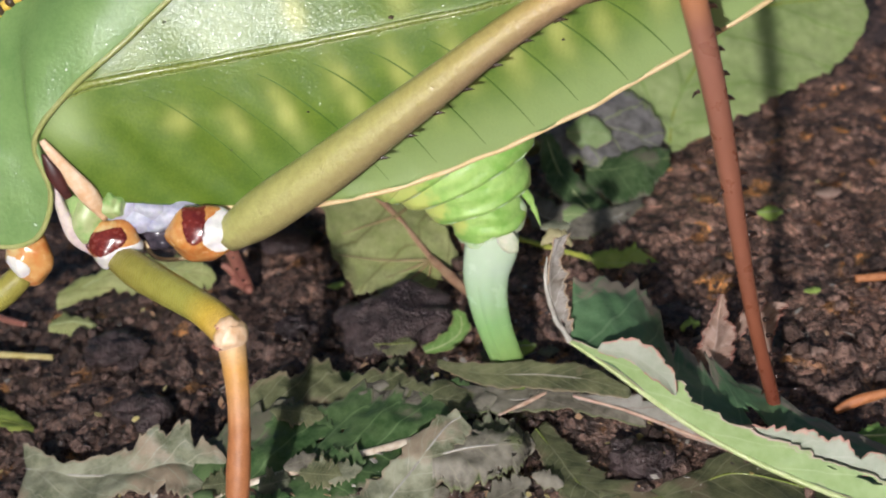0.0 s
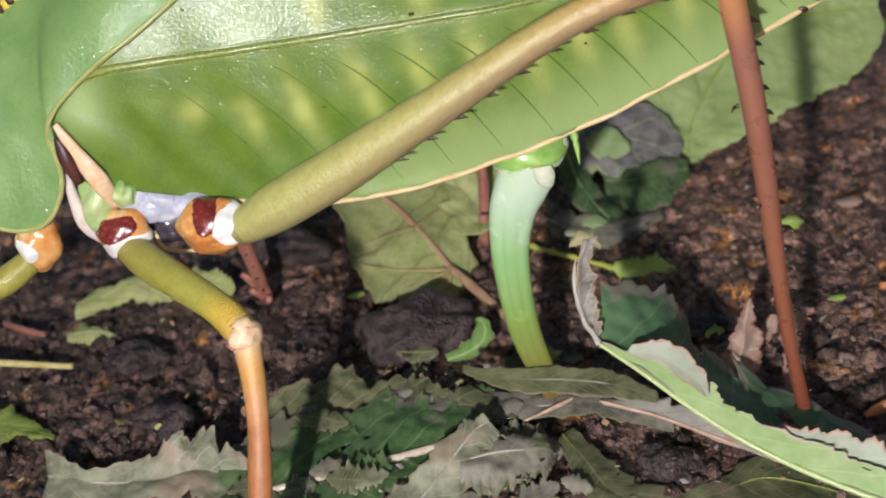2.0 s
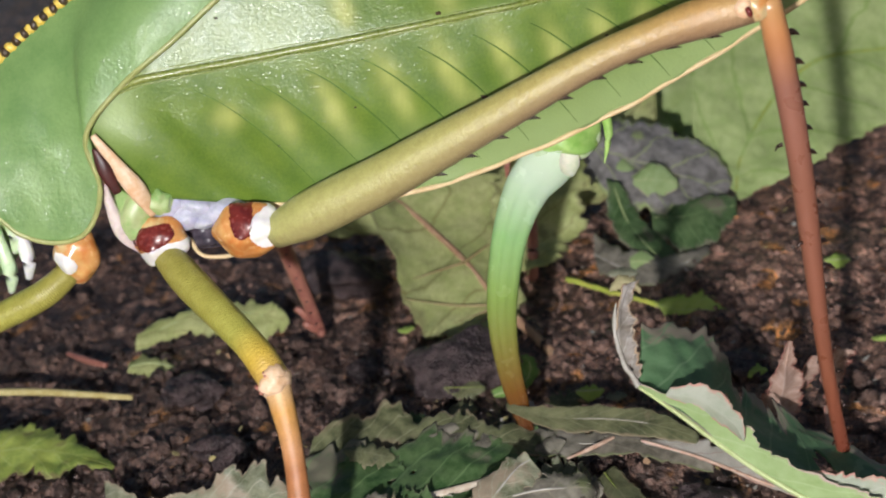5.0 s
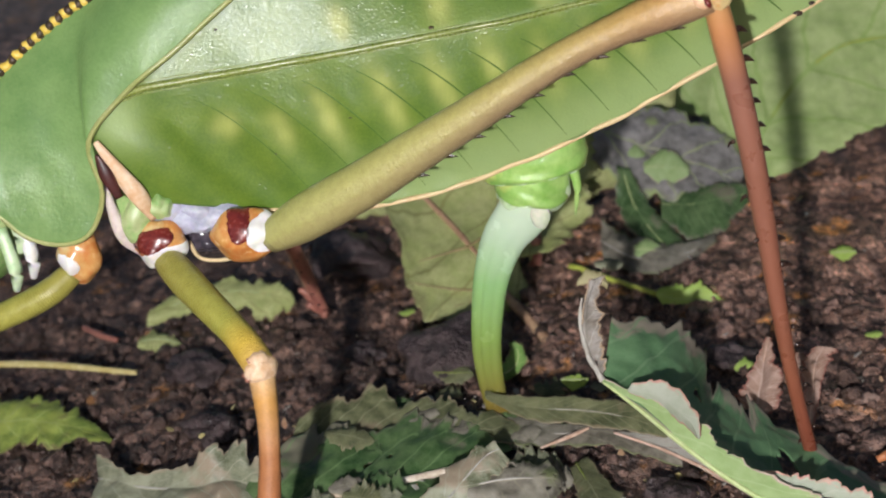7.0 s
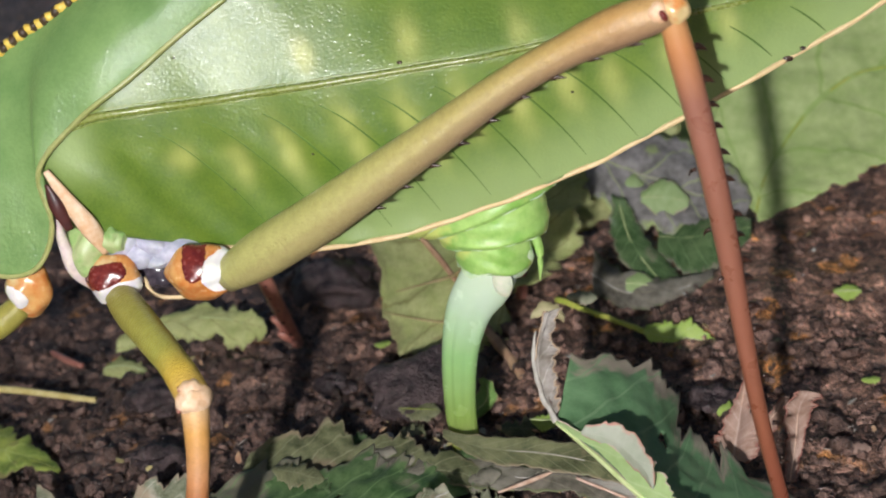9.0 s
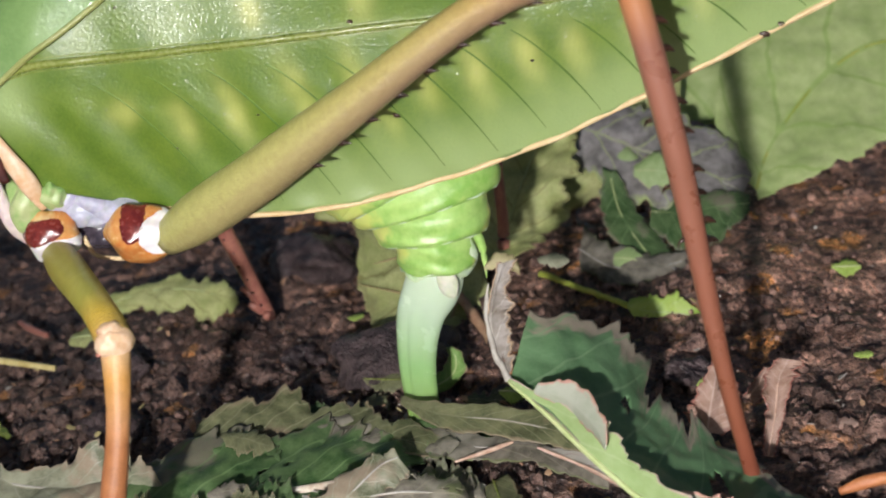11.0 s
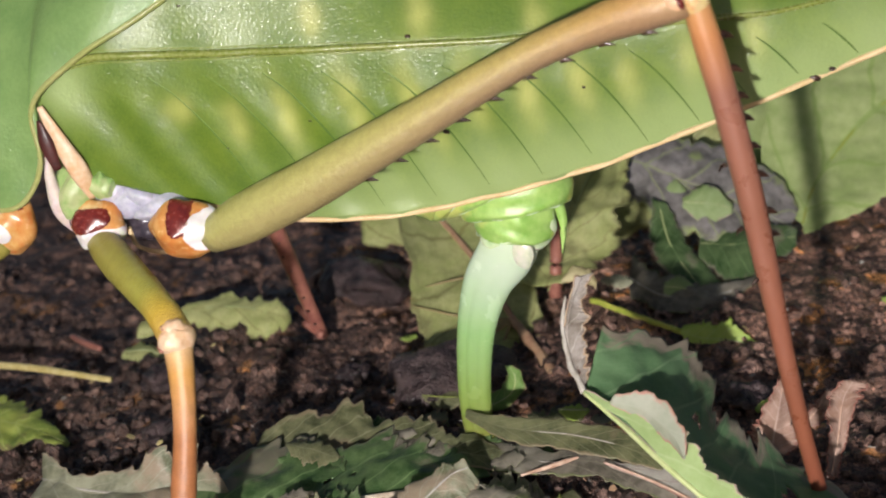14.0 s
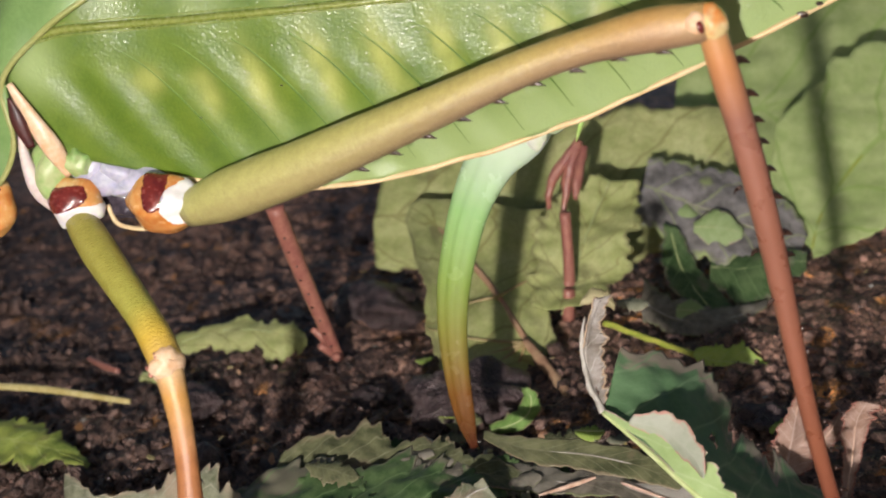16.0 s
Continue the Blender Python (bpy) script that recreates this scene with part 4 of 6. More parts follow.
    line = [(0, 0, 0.18), (-0.08, 0, -0.08), (-0.26, 0, -0.34), (-0.38, 0, -0.68), (-0.44, 0, -1.06), (-0.46, 0, -1.44), (-0.43, 0, -1.8), (-0.36, 0, -2.15), (-0.26, 0, -2.5), (-0.16, 0, -2.75)]
    wid = [0.2, 0.23, 0.195, 0.16, 0.143, 0.132, 0.118, 0.104, 0.082, 0.03]
    tube(bm, line, wid, 70, 48, 0.5, up=(1, 0, 0.001))
    bm.verts.ensure_lookup_table()
    for i in range(70):
        ring = bm.verts[i * 48:(i + 1) * 48]
        mid = sum((v.co for v in ring), Vector()) / 48
        for k, v in enumerate(ring):
            a = (k * 7.5 + 180) % 360 - 180
            cut = 0.16 * math.exp(-((a + 28) / 9) ** 2) + 0.1 * math.exp(-((a - 24) / 12) ** 2)
            v.co = mid + (v.co - mid) * (1 - cut * smoothstep(0.12, 0.3, i / 69))
    ovi = part("ovipositor", bm, OVI, K, "curved blade shading from green to brown at its tip")
    bm = bmesh.new()
    blob(bm, (0.07, -0.135, -0.06), (0.085, 0.035, 0.14), 31, 0.15, 3)
    part("base_plate", bm, PLATE, ovi, "whitish plate at the base of the blade")
    bm = bmesh.new()
    blob(bm, (-0.17, 0.0, 0.04), (0.11, 0.13, 0.14), 32, 0.2, 3)
    blob(bm, (0.16, 0.0, 0.16), (0.16, 0.13, 0.24), 33, 0.2, 3)
    part("base_lobe", bm, ABD_PALE, ovi, "pale green swollen base")
    for k, (x, l) in enumerate(((0.33, 0.5), (0.24, 0.36))):
        bm = bmesh.new()
        tube(bm, [(x, -0.05 + 0.2 * k, 0.4), (x + 0.05, -0.05 + 0.2 * k, 0.15), (x + 0.03, -0.06 + 0.2 * k, 0.4 - l)], [0.05, 0.035, 0.005], 12, 8)
        part("cercus", bm, ABD, ovi)
    segs = []
    for k in range(9):
        bm = bmesh.new()
        wide = [0.76, 0.72, 0.66, 0.62, 0.6, 0.58, 0.58, 0.6, 0.62][k]
        r0 = [0.31, 0.46, 0.62, 0.74, 0.8, 0.82, 0.8, 0.74, 0.66][k]
        tube(bm, [(0, 0, -0.17), (0, 0, -0.13), (0, 0, 0.0), (0, 0, 0.2), (0, 0, 0.4)], [r0 * 0.93, r0 * 0.99, r0 * 1.01, r0 * 1.0, r0 * 0.92], 22, 56, wide, up=(0, 1, 0.001))
        for v in bm.verts:
            a = math.atan2(v.co.y, v.co.x)
            out = Vector((v.co.x, v.co.y, 0)).normalized()
            v.co += out * (0.02 * noise.noise(Vector((a * 1.5, v.co.z * 9, k * 7))) + 0.006 * math.sin(v.co.z * 45 + 2.5 * math.sin(a * 2 + k)))
        segs.append(part("abdomen_segment", bm, ABD, K, "bright green soft ring of the abdomen"))
        bm = bmesh.new()
        n = 40
        tube(bm, [(wide * r0 * 0.935 * math.cos(2 * math.pi * i / n), r0 * 0.935 * math.sin(2 * math.pi * i / n), -0.155 + 0.012 * math.sin(i * 1.9)) for i in range(n + 1)], [0.008] * (n + 1), 80, 6)
        part("ring_edge", bm, ABD_PALE, segs[-1], "pale rim")
    return hf, ht, mf, mt, ovi, segs


HF, HT, MF, MT, OVIP, SEGS = build_katydid()

# the far middle leg, planted behind the body
def build_far_leg():
    bm = bmesh.new()
    tube(bm, [V(-2.7, 3.4, -0.1) - C0, V(-2.8, 3.2, 0.4) - C0, V(-2.93, 2.95, 1.05) - C0, V(-3.05, 2.7, 1.7) - C0], [0.06, 0.075, 0.085, 0.09], 30, 12)
    far = part("far_tibia", bm, FARLEG, katydid, "reddish far shin with dark thorns")
    rng = random.Random(3)
    for k in range(9):
        s = 0.1 + 0.09 * k
        p = V(-2.7, 3.4, -0.1).lerp(V(-3.05, 2.7, 1.7), s) - C0
        b2 = bmesh.new()
        tube(b2, [p + V(0, -0.06, 0.0), p + V(0.02 * (-1) ** k, -0.13, 0.02)], [0.022, 0.002], 5, 6)
        part("spine", b2, SPINE, far)
    for k, (dx, dy, dz) in enumerate(((-0.14, -0.05, 0.12), (0.1, -0.1, 0.02), (-0.22, 0.0, 0.28))):
        b2 = bmesh.new()
        tube(b2, [V(-2.7, 3.4, -0.08) - C0, V(-2.74 + dx * 0.6, 3.36 + dy, -0.04 + dz * 0.7) - C0, V(-2.74 + dx, 3.34 + dy, -0.05 + dz) - C0], [0.055, 0.05, 0.03], 12, 8)
        part("toe", b2, FARLEG, far)
    return far


FAR = build_far_leg()


# ---- leaves, twigs and litter ----
def blade(name, rows, mat, parent, seed, teeth=0.06, ragged=0.12, n_teeth=14, bulge=0.08, holes=0.0, wave=0.03, nu=64, nv=22, thick=0.012, label="", ends=(0.0, 0.0)):
    """A leaf blade: rows of (spine point, vector to one edge, vector to the other)."""
    q = spline([(*a, *b, *c) for a, b, c in rows], nu + 1)
    off = Vector((seed * 13.7, seed * 5.1, seed * 2.3))

    def edge(u, s):
        saw = (u * n_teeth + 0.3 * s + 1.6 * noise.noise(Vector((u * 7, s, 8)) + off)) % 1.0
        k = 1 - teeth * (1 - saw) * (1 + 0.9 * noise.noise(Vector((u * 11, s * 2, 6)) + off)) + ragged * noise.noise(Vector((u * 9, s * 3, 0)) + off) + ragged * 0.6 * noise.noise(Vector((u * 31, s * 5, 4)) + off)
        k -= ragged * 1.5 * max(0.0, noise.noise(Vector((u * 17, s * 7, 2)) + off) - 0.12) + ragged * 0.3 * abs(noise.noise(Vector((u * 75, s * 3, 1)) + off))
        if ends[0] and u < ends[0]:
            k *= math.sqrt(max(0.0, 1 - (1 - u / ends[0]) ** 2)) * 0.97 + 0.03
        if ends[1] and u > 1 - ends[1]:
            k *= math.sqrt(max(0.0, 1 - (1 - (1 - u) / ends[1]) ** 2)) * 0.97 + 0.03
        return k

    def fn(u, v):
        r = q[min(nu, int(round(u * nu)))]
        sp, a, b = V(r[0:3]), V(r[3:6]), V(r[6:9])
        w = 2 * v - 1
        vec = b if w > 0 else a
        w = abs(w)
        p = sp + vec * w * (1 + (edge(u, 1 if vec is b else -1) - 1) * w)
        nr = (b - a).cross(V(q[min(nu, int(round(u * nu)) + 1)][0:3]) - V(q[max(0, int(round(u * nu)) - 1)][0:3]))
        if nr.length > 1e-9:
            nr.normalize()
            p += nr * (bulge * (w ** 2) * vec.length + wave * noise.noise(p * 2.2 + off) + wave * 0.4 * noise.noise(p * 7 + off))
        return p
    keep = None
    if holes:
        keep = lambda u, v: noise.noise(Vector((u * 7, v * 5, 9)) + off) + 0.5 * noise.noise(Vector((u * 22, v * 14, 2)) + off) < holes
    bm = bmesh.new()
    sheet(bm, fn, nu, nv, thick, keep=keep)
    return part(name, bm, mat, parent, label)


def rod(name, pts, radii, mat, parent=None, label="", sides=8, n=24, lumps=0.0, seed=0):
    bm = bmesh.new()
    tube(bm, pts, radii, n, sides)
    if lumps:
        for v in bm.verts:
            v.co += Vector((1, 1, 1)) * lumps * noise.noise(v.co * 9 + Vector((seed, 0, 0)))
    return part(name, bm, mat, parent, label)


def leaf(label, rows, mat, seed, rib=None, rib_r=0.008, stalk=None, stalk_mat=None, stalk_r=0.03, category="leaf", name="fallen_leaf", **kw):
    """One leaf as a thing: blade, raised midrib and stalk."""
    root = tagged(empty(name, rows[0][0]), label, category)
    o = V(rows[0][0])
    sub = [(V(a) - o, b, c) for a, b, c in rows]
    blade("blade", sub, mat, root, seed, **kw)
    rib = rib or RIB_OF.get(mat.name, STALK_P)
    if rib_r and len(sub) > 2 and (V(rows[-1][0]) - o).length > 0.2:
        rod("midrib", [a for a, _, _ in sub], [rib_r] * (len(sub) - 1) + [rib_r * 0.4], rib, root, sides=8, n=40)
    if stalk:
        rod("stalk", [V(p) - o for p in stalk], [stalk_r * 1.15] + [stalk_r] * (len(stalk) - 1), stalk_mat or STALK_G, root, n=30, lumps=stalk_r * 0.25)
    return root


def build_leaves():
    # torn folded leaf beside the hind foot: dark inside, pale outside
    mid = [(0.38, 0.05, 1.06), (0.68, -0.15, 0.92), (1.0, -0.38, 0.76), (1.35, -0.6, 0.6), (1.75, -0.82, 0.47), (2.15, -1.02, 0.38), (2.7, -1.3, 0.28)]
    far_v = [(0.06, 0.50, 0.27), (0.37, 1.20, 0.22), (0.27, 1.38, 0.00), (0.03, 1.35, 0.01), (-0.16, 1.44, 0.09), (-0.32, 1.52, 0.17), (0.25, 0.95, 0.06)]
    near_v = [(0.02, -0.05, 0.05), (0.14, -0.06, 0.16), (0.2, -0.1, 0.26), (0.2, -0.1, 0.2), (0.22, -0.05, 0.22), (0.24, -0.05, 0.24), (0.2, 0, 0.22)]
    root = tagged(empty("fallen_leaf", mid[0]), "torn folded green leaf with dry pinkish edges on soil", "leaf")
    o = V(mid[0])
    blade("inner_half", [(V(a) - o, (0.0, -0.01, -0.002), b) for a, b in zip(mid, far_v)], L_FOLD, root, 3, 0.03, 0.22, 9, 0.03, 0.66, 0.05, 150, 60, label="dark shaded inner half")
    blade("outer_half", [(V(a) - o, (0.0, 0.008, -0.008), b) for a, b in zip(mid, near_v)], L_UNDER, root, 5, 0.1, 0.34, 13, 0.04, 0.72, 0.03, 180, 40, label="pale underside with torn pink edge")
    rod("midrib", [V(a) - o - V(0, 0.01, 0.0) for a in mid], [0.016, 0.018, 0.02, 0.021, 0.022, 0.023, 0.025], STALK_P, root, n=60)
    blade("torn_flap", [((0.2, -0.16, 0.02), (0, 0, -0.03), (0.03, 0.0, 0.06)), ((0.45, -0.28, 0.02), (0.0, 0, -0.1), (0.05, 0.0, 0.14)), ((0.66, -0.5, -0.04), (0, 0, -0.1), (0.05, 0, 0.1)), ((0.74, -0.62, -0.12), (0, 0, -0.02), (0.01, 0, 0.02))], L_TORN, root, 9, 0.1, 0.25, 8, 0.1, 0.0, 0.02, 60, 20, label="whitish torn flap with a pink edge")
    blade("torn_flap", [((1.2, -0.68, -0.42), (0, 0, -0.03), (0.03, 0.02, 0.06)), ((1.55, -0.82, -0.46), (0.0, 0, -0.05), (0.06, 0.04, 0.14)), ((1.95, -0.98, -0.52), (0, 0, -0.05), (0.06, 0.05, 0.16)), ((2.4, -1.2, -0.6), (0, 0, -0.02), (0.03, 0.02, 0.1))], L_TORN, root, 19, 0.15, 0.4, 10, 0.1, 0.0, 0.03, 90, 20)
    rod("stalk", [(0.0, 0.0, 0), (-0.13, 0.12, 0.2), (-0.19, 0.2, 0.42), (-0.17, 0.26, 0.62)], [0.022, 0.02, 0.018, 0.008], TWIG_GREY, root, n=40, lumps=0.015)
    blade("dry_flap", [((-0.02, 0.03, 0.02), (-0.01, 0, 0.0), (0.04, 0.03, 0.05)), ((-0.12, 0.14, 0.2), (-0.02, 0, 0.0), (0.11, 0.08, 0.03)), ((-0.17, 0.22, 0.42), (-0.03, 0, 0.0), (0.11, 0.1, 0.0)), ((-0.12, 0.27, 0.58), (-0.03, 0, 0.02), (0.06, 0.08, 0.0)), ((-0.07, 0.32, 0.74), (-0.04, 0, 0.02), (0.06, 0.08, 0.02))], L_STRIP, root, 8, 0.05, 0.5, 9, 0.5, 0.75, 0.07, 100, 34, label="dry grey torn strip")
    blade("dry_tip", [((-0.22, 0.34, 0.7), (0, 0, -0.03), (0.02, 0.02, 0.04)), ((-0.13, 0.36, 0.76), (0.02, -0.02, -0.05), (0.0, 0.03, 0.05)), ((-0.04, 0.36, 0.74), (0, 0, -0.05), (0.01, 0.03, 0.04)), ((0.03, 0.36, 0.68), (0, 0, -0.03), (0, 0.02, 0.02))], L_TAN, root, 18, 0.1, 0.4, 6, 0.4, 0.0, 0.05, 50, 20, label="curled tan tip")
    # toothed green leaf in the foreground
    leaf("dark green toothed leaf lying flat with torn grey edges", [((-2.75, -0.25, -0.24), (0.05, -0.3, 0), (0.05, 0.75, 0.16)), ((-2.1, 0.02, -0.18), (0.08, -0.5, -0.06), (0.2, 0.95, 0.24)), ((-1.5, 0.16, -0.1), (0.1, -0.45, -0.08), (0.3, 0.9, 0.24)), ((-1.0, 0.32, -0.05), (0.08, -0.35, -0.06), (0.25, 0.6, 0.18)), ((-0.5, 0.52, 0.0), (0, -0.08, 0), (0.1, 0.15, 0.02))],
         L_DARK, 11, TWIG_PALE, 0.034, teeth=0.04, ragged=0.24, bulge=0.03, wave=0.07, holes=0.66, nu=150, nv=60)
    leaf("dull olive withered leaf with ragged edge on soil", [((-2.5, 0.85, -0.16), (0, -0.35, -0.02), (0.05, 0.25, 0.18)), ((-1.9, 0.95, -0.1), (0, -0.3, -0.02), (0.05, 0.4, 0.3)), ((-1.3, 0.98, -0.04), (0, -0.35, 0), (0.05, 0.32, 0.24)), ((-0.8, 0.88, 0.02), (0, -0.25, 0), (0.0, 0.22, 0.15)), ((-0.35, 0.8, 0.04), (0, -0.1, 0), (0, 0.12, 0.04))],
         L_OLIVE, 12, teeth=0.05, ragged=0.3, bulge=0.05, wave=0.07, holes=0.66, nu=150, nv=50)
    leaf("flat olive strip of leaf below the egg-laying blade", [((-0.68, 1.0, 0.32), (0, -0.04, 0), (0, 0.04, 0.02)), ((-0.28, 0.76, 0.36), (0, -0.12, -0.05), (0.02, 0.08, 0.08)), ((0.2, 0.66, 0.41), (0, -0.14, -0.06), (0.02, 0.14, 0.07)), ((0.6, 0.64, 0.36), (0, -0.12, -0.06), (0.02, 0.12, 0.06)), ((0.95, 0.5, 0.3), (0, -0.06, -0.03), (0, 0.06, 0.03))],
         L_OLIVE, 13, TWIG_GREY, 0.004, teeth=0.05, ragged=0.22, bulge=0.05, wave=0.04, nu=70, nv=16)
    leaf("grey-brown torn leaf strip on soil", [((-1.2, 0.72, -0.04), (0, -0.08, 0), (0, 0.1, 0.03)), ((-0.6, 0.86, 0.02), (0, -0.2, -0.03), (0, 0.2, 0.07)), ((0.0, 0.78, 0.09), (0, -0.16, -0.04), (0, 0.17, 0.06)), ((0.5, 0.7, 0.14), (0, -0.14, -0.05), (0, 0.14, 0.05)), ((1.05, 0.35, 0.17), (0, -0.1, -0.04), (0, 0.08, 0.04))],
         L_GREY, 14, teeth=0.06, ragged=0.35, bulge=0.05, wave=0.05, holes=0.6, nu=140, nv=24)
    leaf("torn leaf remnant along a pinkish rib", [((0.48, 0.62, 0.22), (0, 0, 0), (0.05, 0.03, 0.03)), ((0.95, 0.3, 0.24), (0, -0.02, 0), (0.1, 0.12, 0.1)), ((1.43, -0.12, 0.25), (0, -0.02, -0.02), (0.1, 0.12, 0.1)), ((1.9, -0.42, 0.18), (0, -0.02, 0), (0.05, 0.1, 0.05))],
         L_DRY, 15, DRY_PINK, 0.013, teeth=0.3, ragged=0.4, n_teeth=12, bulge=0.05, nu=60, nv=10)
    leaf("pale upright withered leaf on soil", [((-4.25, 0.45, -0.34), (0.0, -0.4, -0.05), (-0.02, 0.1, 0.18)), ((-3.75, 0.25, -0.28), (0, -0.4, -0.05), (0, 0.08, 0.12)), ((-3.25, 0.18, -0.22), (0, -0.4, -0.03), (0.05, 0.12, 0.28)), ((-2.9, 0.22, -0.16), (0, -0.4, 0), (0.06, 0.16, 0.36)), ((-2.6, 0.15, -0.18), (0, -0.4, 0), (0.04, 0.1, 0.2)), ((-2.2, 0.0, -0.24), (0, -0.3, 0), (0, 0.1, 0.1))],
         L_CRUMPLE, 16, teeth=0.14, ragged=0.35, bulge=0.1, wave=0.08, nu=120, nv=40)
    leaf("crumpled pale green leaf on soil", [((-1.15, -0.55, -0.12), (0.25, -0.1, -0.2), (-0.2, 0.1, 0.1)), ((-0.88, -0.22, 0.06), (0.22, -0.1, -0.16), (-0.2, 0.05, 0.05)), ((-0.62, 0.04, 0.28), (0.16, -0.1, -0.12), (-0.1, 0.08, 0.03)), ((-0.48, 0.14, 0.33), (0.1, -0.05, -0.06), (-0.04, 0.05, 0.03))],
         L_CRUMPLE, 17, teeth=0.1, ragged=0.3, bulge=0.25, wave=0.1, nu=50, nv=24)
    leaf("crumpled greyish leaf scrap on soil", [((-0.72, -0.1, 0.1), (0, -0.2, -0.15), (0, 0.15, 0.1)), ((-0.4, -0.06, 0.16), (0, -0.3, -0.18), (0, 0.2, 0.1)), ((-0.08, 0.02, 0.12), (0, -0.2, -0.14), (0, 0.15, 0.08)), ((0.06, 0.05, 0.06), (0, -0.06, -0.03), (0, 0.05, 0.03))],
         L_GREY, 18, teeth=0.06, ragged=0.35, bulge=0.2, wave=0.1, holes=0.5, nu=110, nv=44)
    leaf("brownish olive dead leaf lying on soil", [((0.15, 0.5, -0.02), (-0.05, -0.1, 0), (0.1, 0.12, 0.0)), ((0.3, 0.15, -0.06), (-0.16, 0, 0), (0.2, 0.05, 0.02)), ((0.45, -0.2, -0.1), (-0.2, -0.05, 0), (0.3, 0.1, 0.02)), ((0.75, -0.6, -0.12), (-0.4, -0.2, 0), (0.6, 0.12, 0.02))],
         L_OLIVE, 19, teeth=0.1, ragged=0.25, bulge=0.03, wave=0.05, nu=50, nv=20)
    leaf("dull brown-green dead leaf beside other litter", [((0.6, -0.45, -0.12), (0, -0.4, 0), (0, 0.1, 0.03)), ((1.2, -0.42, -0.08), (0, -0.4, 0), (0, 0.16, 0.03)), ((1.7, -0.2, -0.03), (0, -0.5, 0), (0.05, 0.3, 0.06)), ((2.3, -0.5, 0.0), (0, -0.5, 0), (0.1, 0.3, 0.0)), ((2.9, -0.9, 0.0), (0, -0.3, 0), (0, 0.2, 0))],
         L_OLIVE, 20, teeth=0.1, ragged=0.25, bulge=0.03, wave=0.05, nu=60, nv=20)
    # pale veined leaf behind the abdomen, on its brown stalk
    veined = leaf("large pale yellow-green veined leaf leaning on litter", [((-0.47, 3.30, -0.08), (0.00, -0.15, -0.06), (0.05, 0.10, 0.05)), ((-0.76, 3.60, 0.15), (-0.03, -0.48, -0.26), (0.30, 0.05, -0.08)), ((-1.15, 4.10, 0.44), (-0.13, -0.90, -0.53), (0.54, 0.10, -0.05)), ((-1.44, 4.50, 0.57), (-0.24, -1.15, -0.59), (0.92, 0.20, 0.03)), ((-1.90, 5.00, 0.78), (-0.10, -0.80, -0.27), (1.04, 0.20, 0.33)), ((-2.42, 5.40, 1.00), (-0.03, -0.10, -0.14), (0.10, 0.10, 0.07))],
                  L_PALE, 21, TWIG, 0.034, stalk=[(0.02, 2.30, -0.06), (-0.34, 2.92, 0.03), (-0.76, 3.55, 0.17)], stalk_mat=TWIG, stalk_r=0.052, teeth=0.05, ragged=0.12, bulge=0.03, wave=0.05, nu=90, nv=50)
    for pts in ([(-0.76, 3.52, 0.17), (-1.28, 3.55, 0.16), (-1.80, 3.57, 0.23)], [(-0.76, 3.52, 0.17), (-1.19, 3.39, 0.04), (-1.62, 3.25, -0.02)], [(-0.76, 3.52, 0.17), (-0.99, 3.32, 0.03), (-1.23, 3.12, -0.03)], [(-0.76, 3.52, 0.17), (-0.80, 3.29, 0.01), (-0.85, 3.05, -0.07)], [(-1.15, 4.03, 0.46), (-1.44, 3.94, 0.40), (-1.73, 3.87, 0.33)], [(-1.15, 4.03, 0.46), (-0.94, 4.25, 0.54), (-0.74, 4.47, 0.61)]):
        rod("side_vein", [V(q) - V(veined.location) / CM for q in pts], [0.02, 0.013, 0.005], VEIN_BROWN, veined, n=16)
    leaf("pale leaf with wrinkled surface propped on litter", [((-0.45, 3.9, 0.36), (-0.35, 0.1, 0.0), (0.35, 0.05, 0.04)), ((-0.4, 4.3, 0.62), (-0.5, 0.15, 0.05), (0.55, 0.1, -0.02)), ((-0.28, 4.7, 1.05), (-0.5, 0.2, 0.1), (0.6, 0.1, 0.0)), ((-0.1, 5.1, 1.5), (-0.2, 0.1, 0.05), (0.3, 0.05, 0))],
         L_PALE, 22, teeth=0.1, ragged=0.25, bulge=0.15, wave=0.12, nu=60, nv=30)
    leaf("broad pale leaf spread on litter", [((-3.0, 5.9, 0.7), (0.1, -0.4, -0.5), (0, 0.4, 0.8)), ((-1.6, 5.9, 0.85), (0.1, -0.5, -0.7), (0, 0.5, 1.0)), ((-0.3, 6.0, 1.0), (0.1, -0.5, -0.7), (0, 0.5, 1.0)), ((1.2, 6.5, 1.3), (0.1, -0.4, -0.5), (0, 0.4, 0.8))],
         L_PALE, 23, teeth=0.05, ragged=0.1, bulge=0.06, wave=0.1, nu=60, nv=30)
    # bright leaf and darker leaves at the back
    leaf("large bright yellow-green leaf with small dark specks", [((2.07, 5.60, 0.69), (0.03, -0.10, -0.09), (-0.09, 0.05, 0.05)), ((2.19, 6.00, 1.01), (0.25, -0.40, -0.28), (-0.62, 0.05, 0.28)), ((2.62, 6.50, 1.57), (0.54, -0.70, -0.51), (-0.83, 0.20, 0.52)), ((3.20, 6.80, 1.98), (0.66, -0.70, -0.74), (-0.65, 0.50, 0.67)), ((3.98, 6.90, 2.08), (0.41, -0.50, -0.58), (-0.37, 0.50, 0.81)), ((4.57, 6.90, 2.14), (0.07, -0.15, -0.17), (0.00, 0.10, 0.26))],
         L_BRIGHT, 24, STALK_G, 0.012, teeth=0.03, ragged=0.1, bulge=0.03, wave=0.06, nu=110, nv=50)
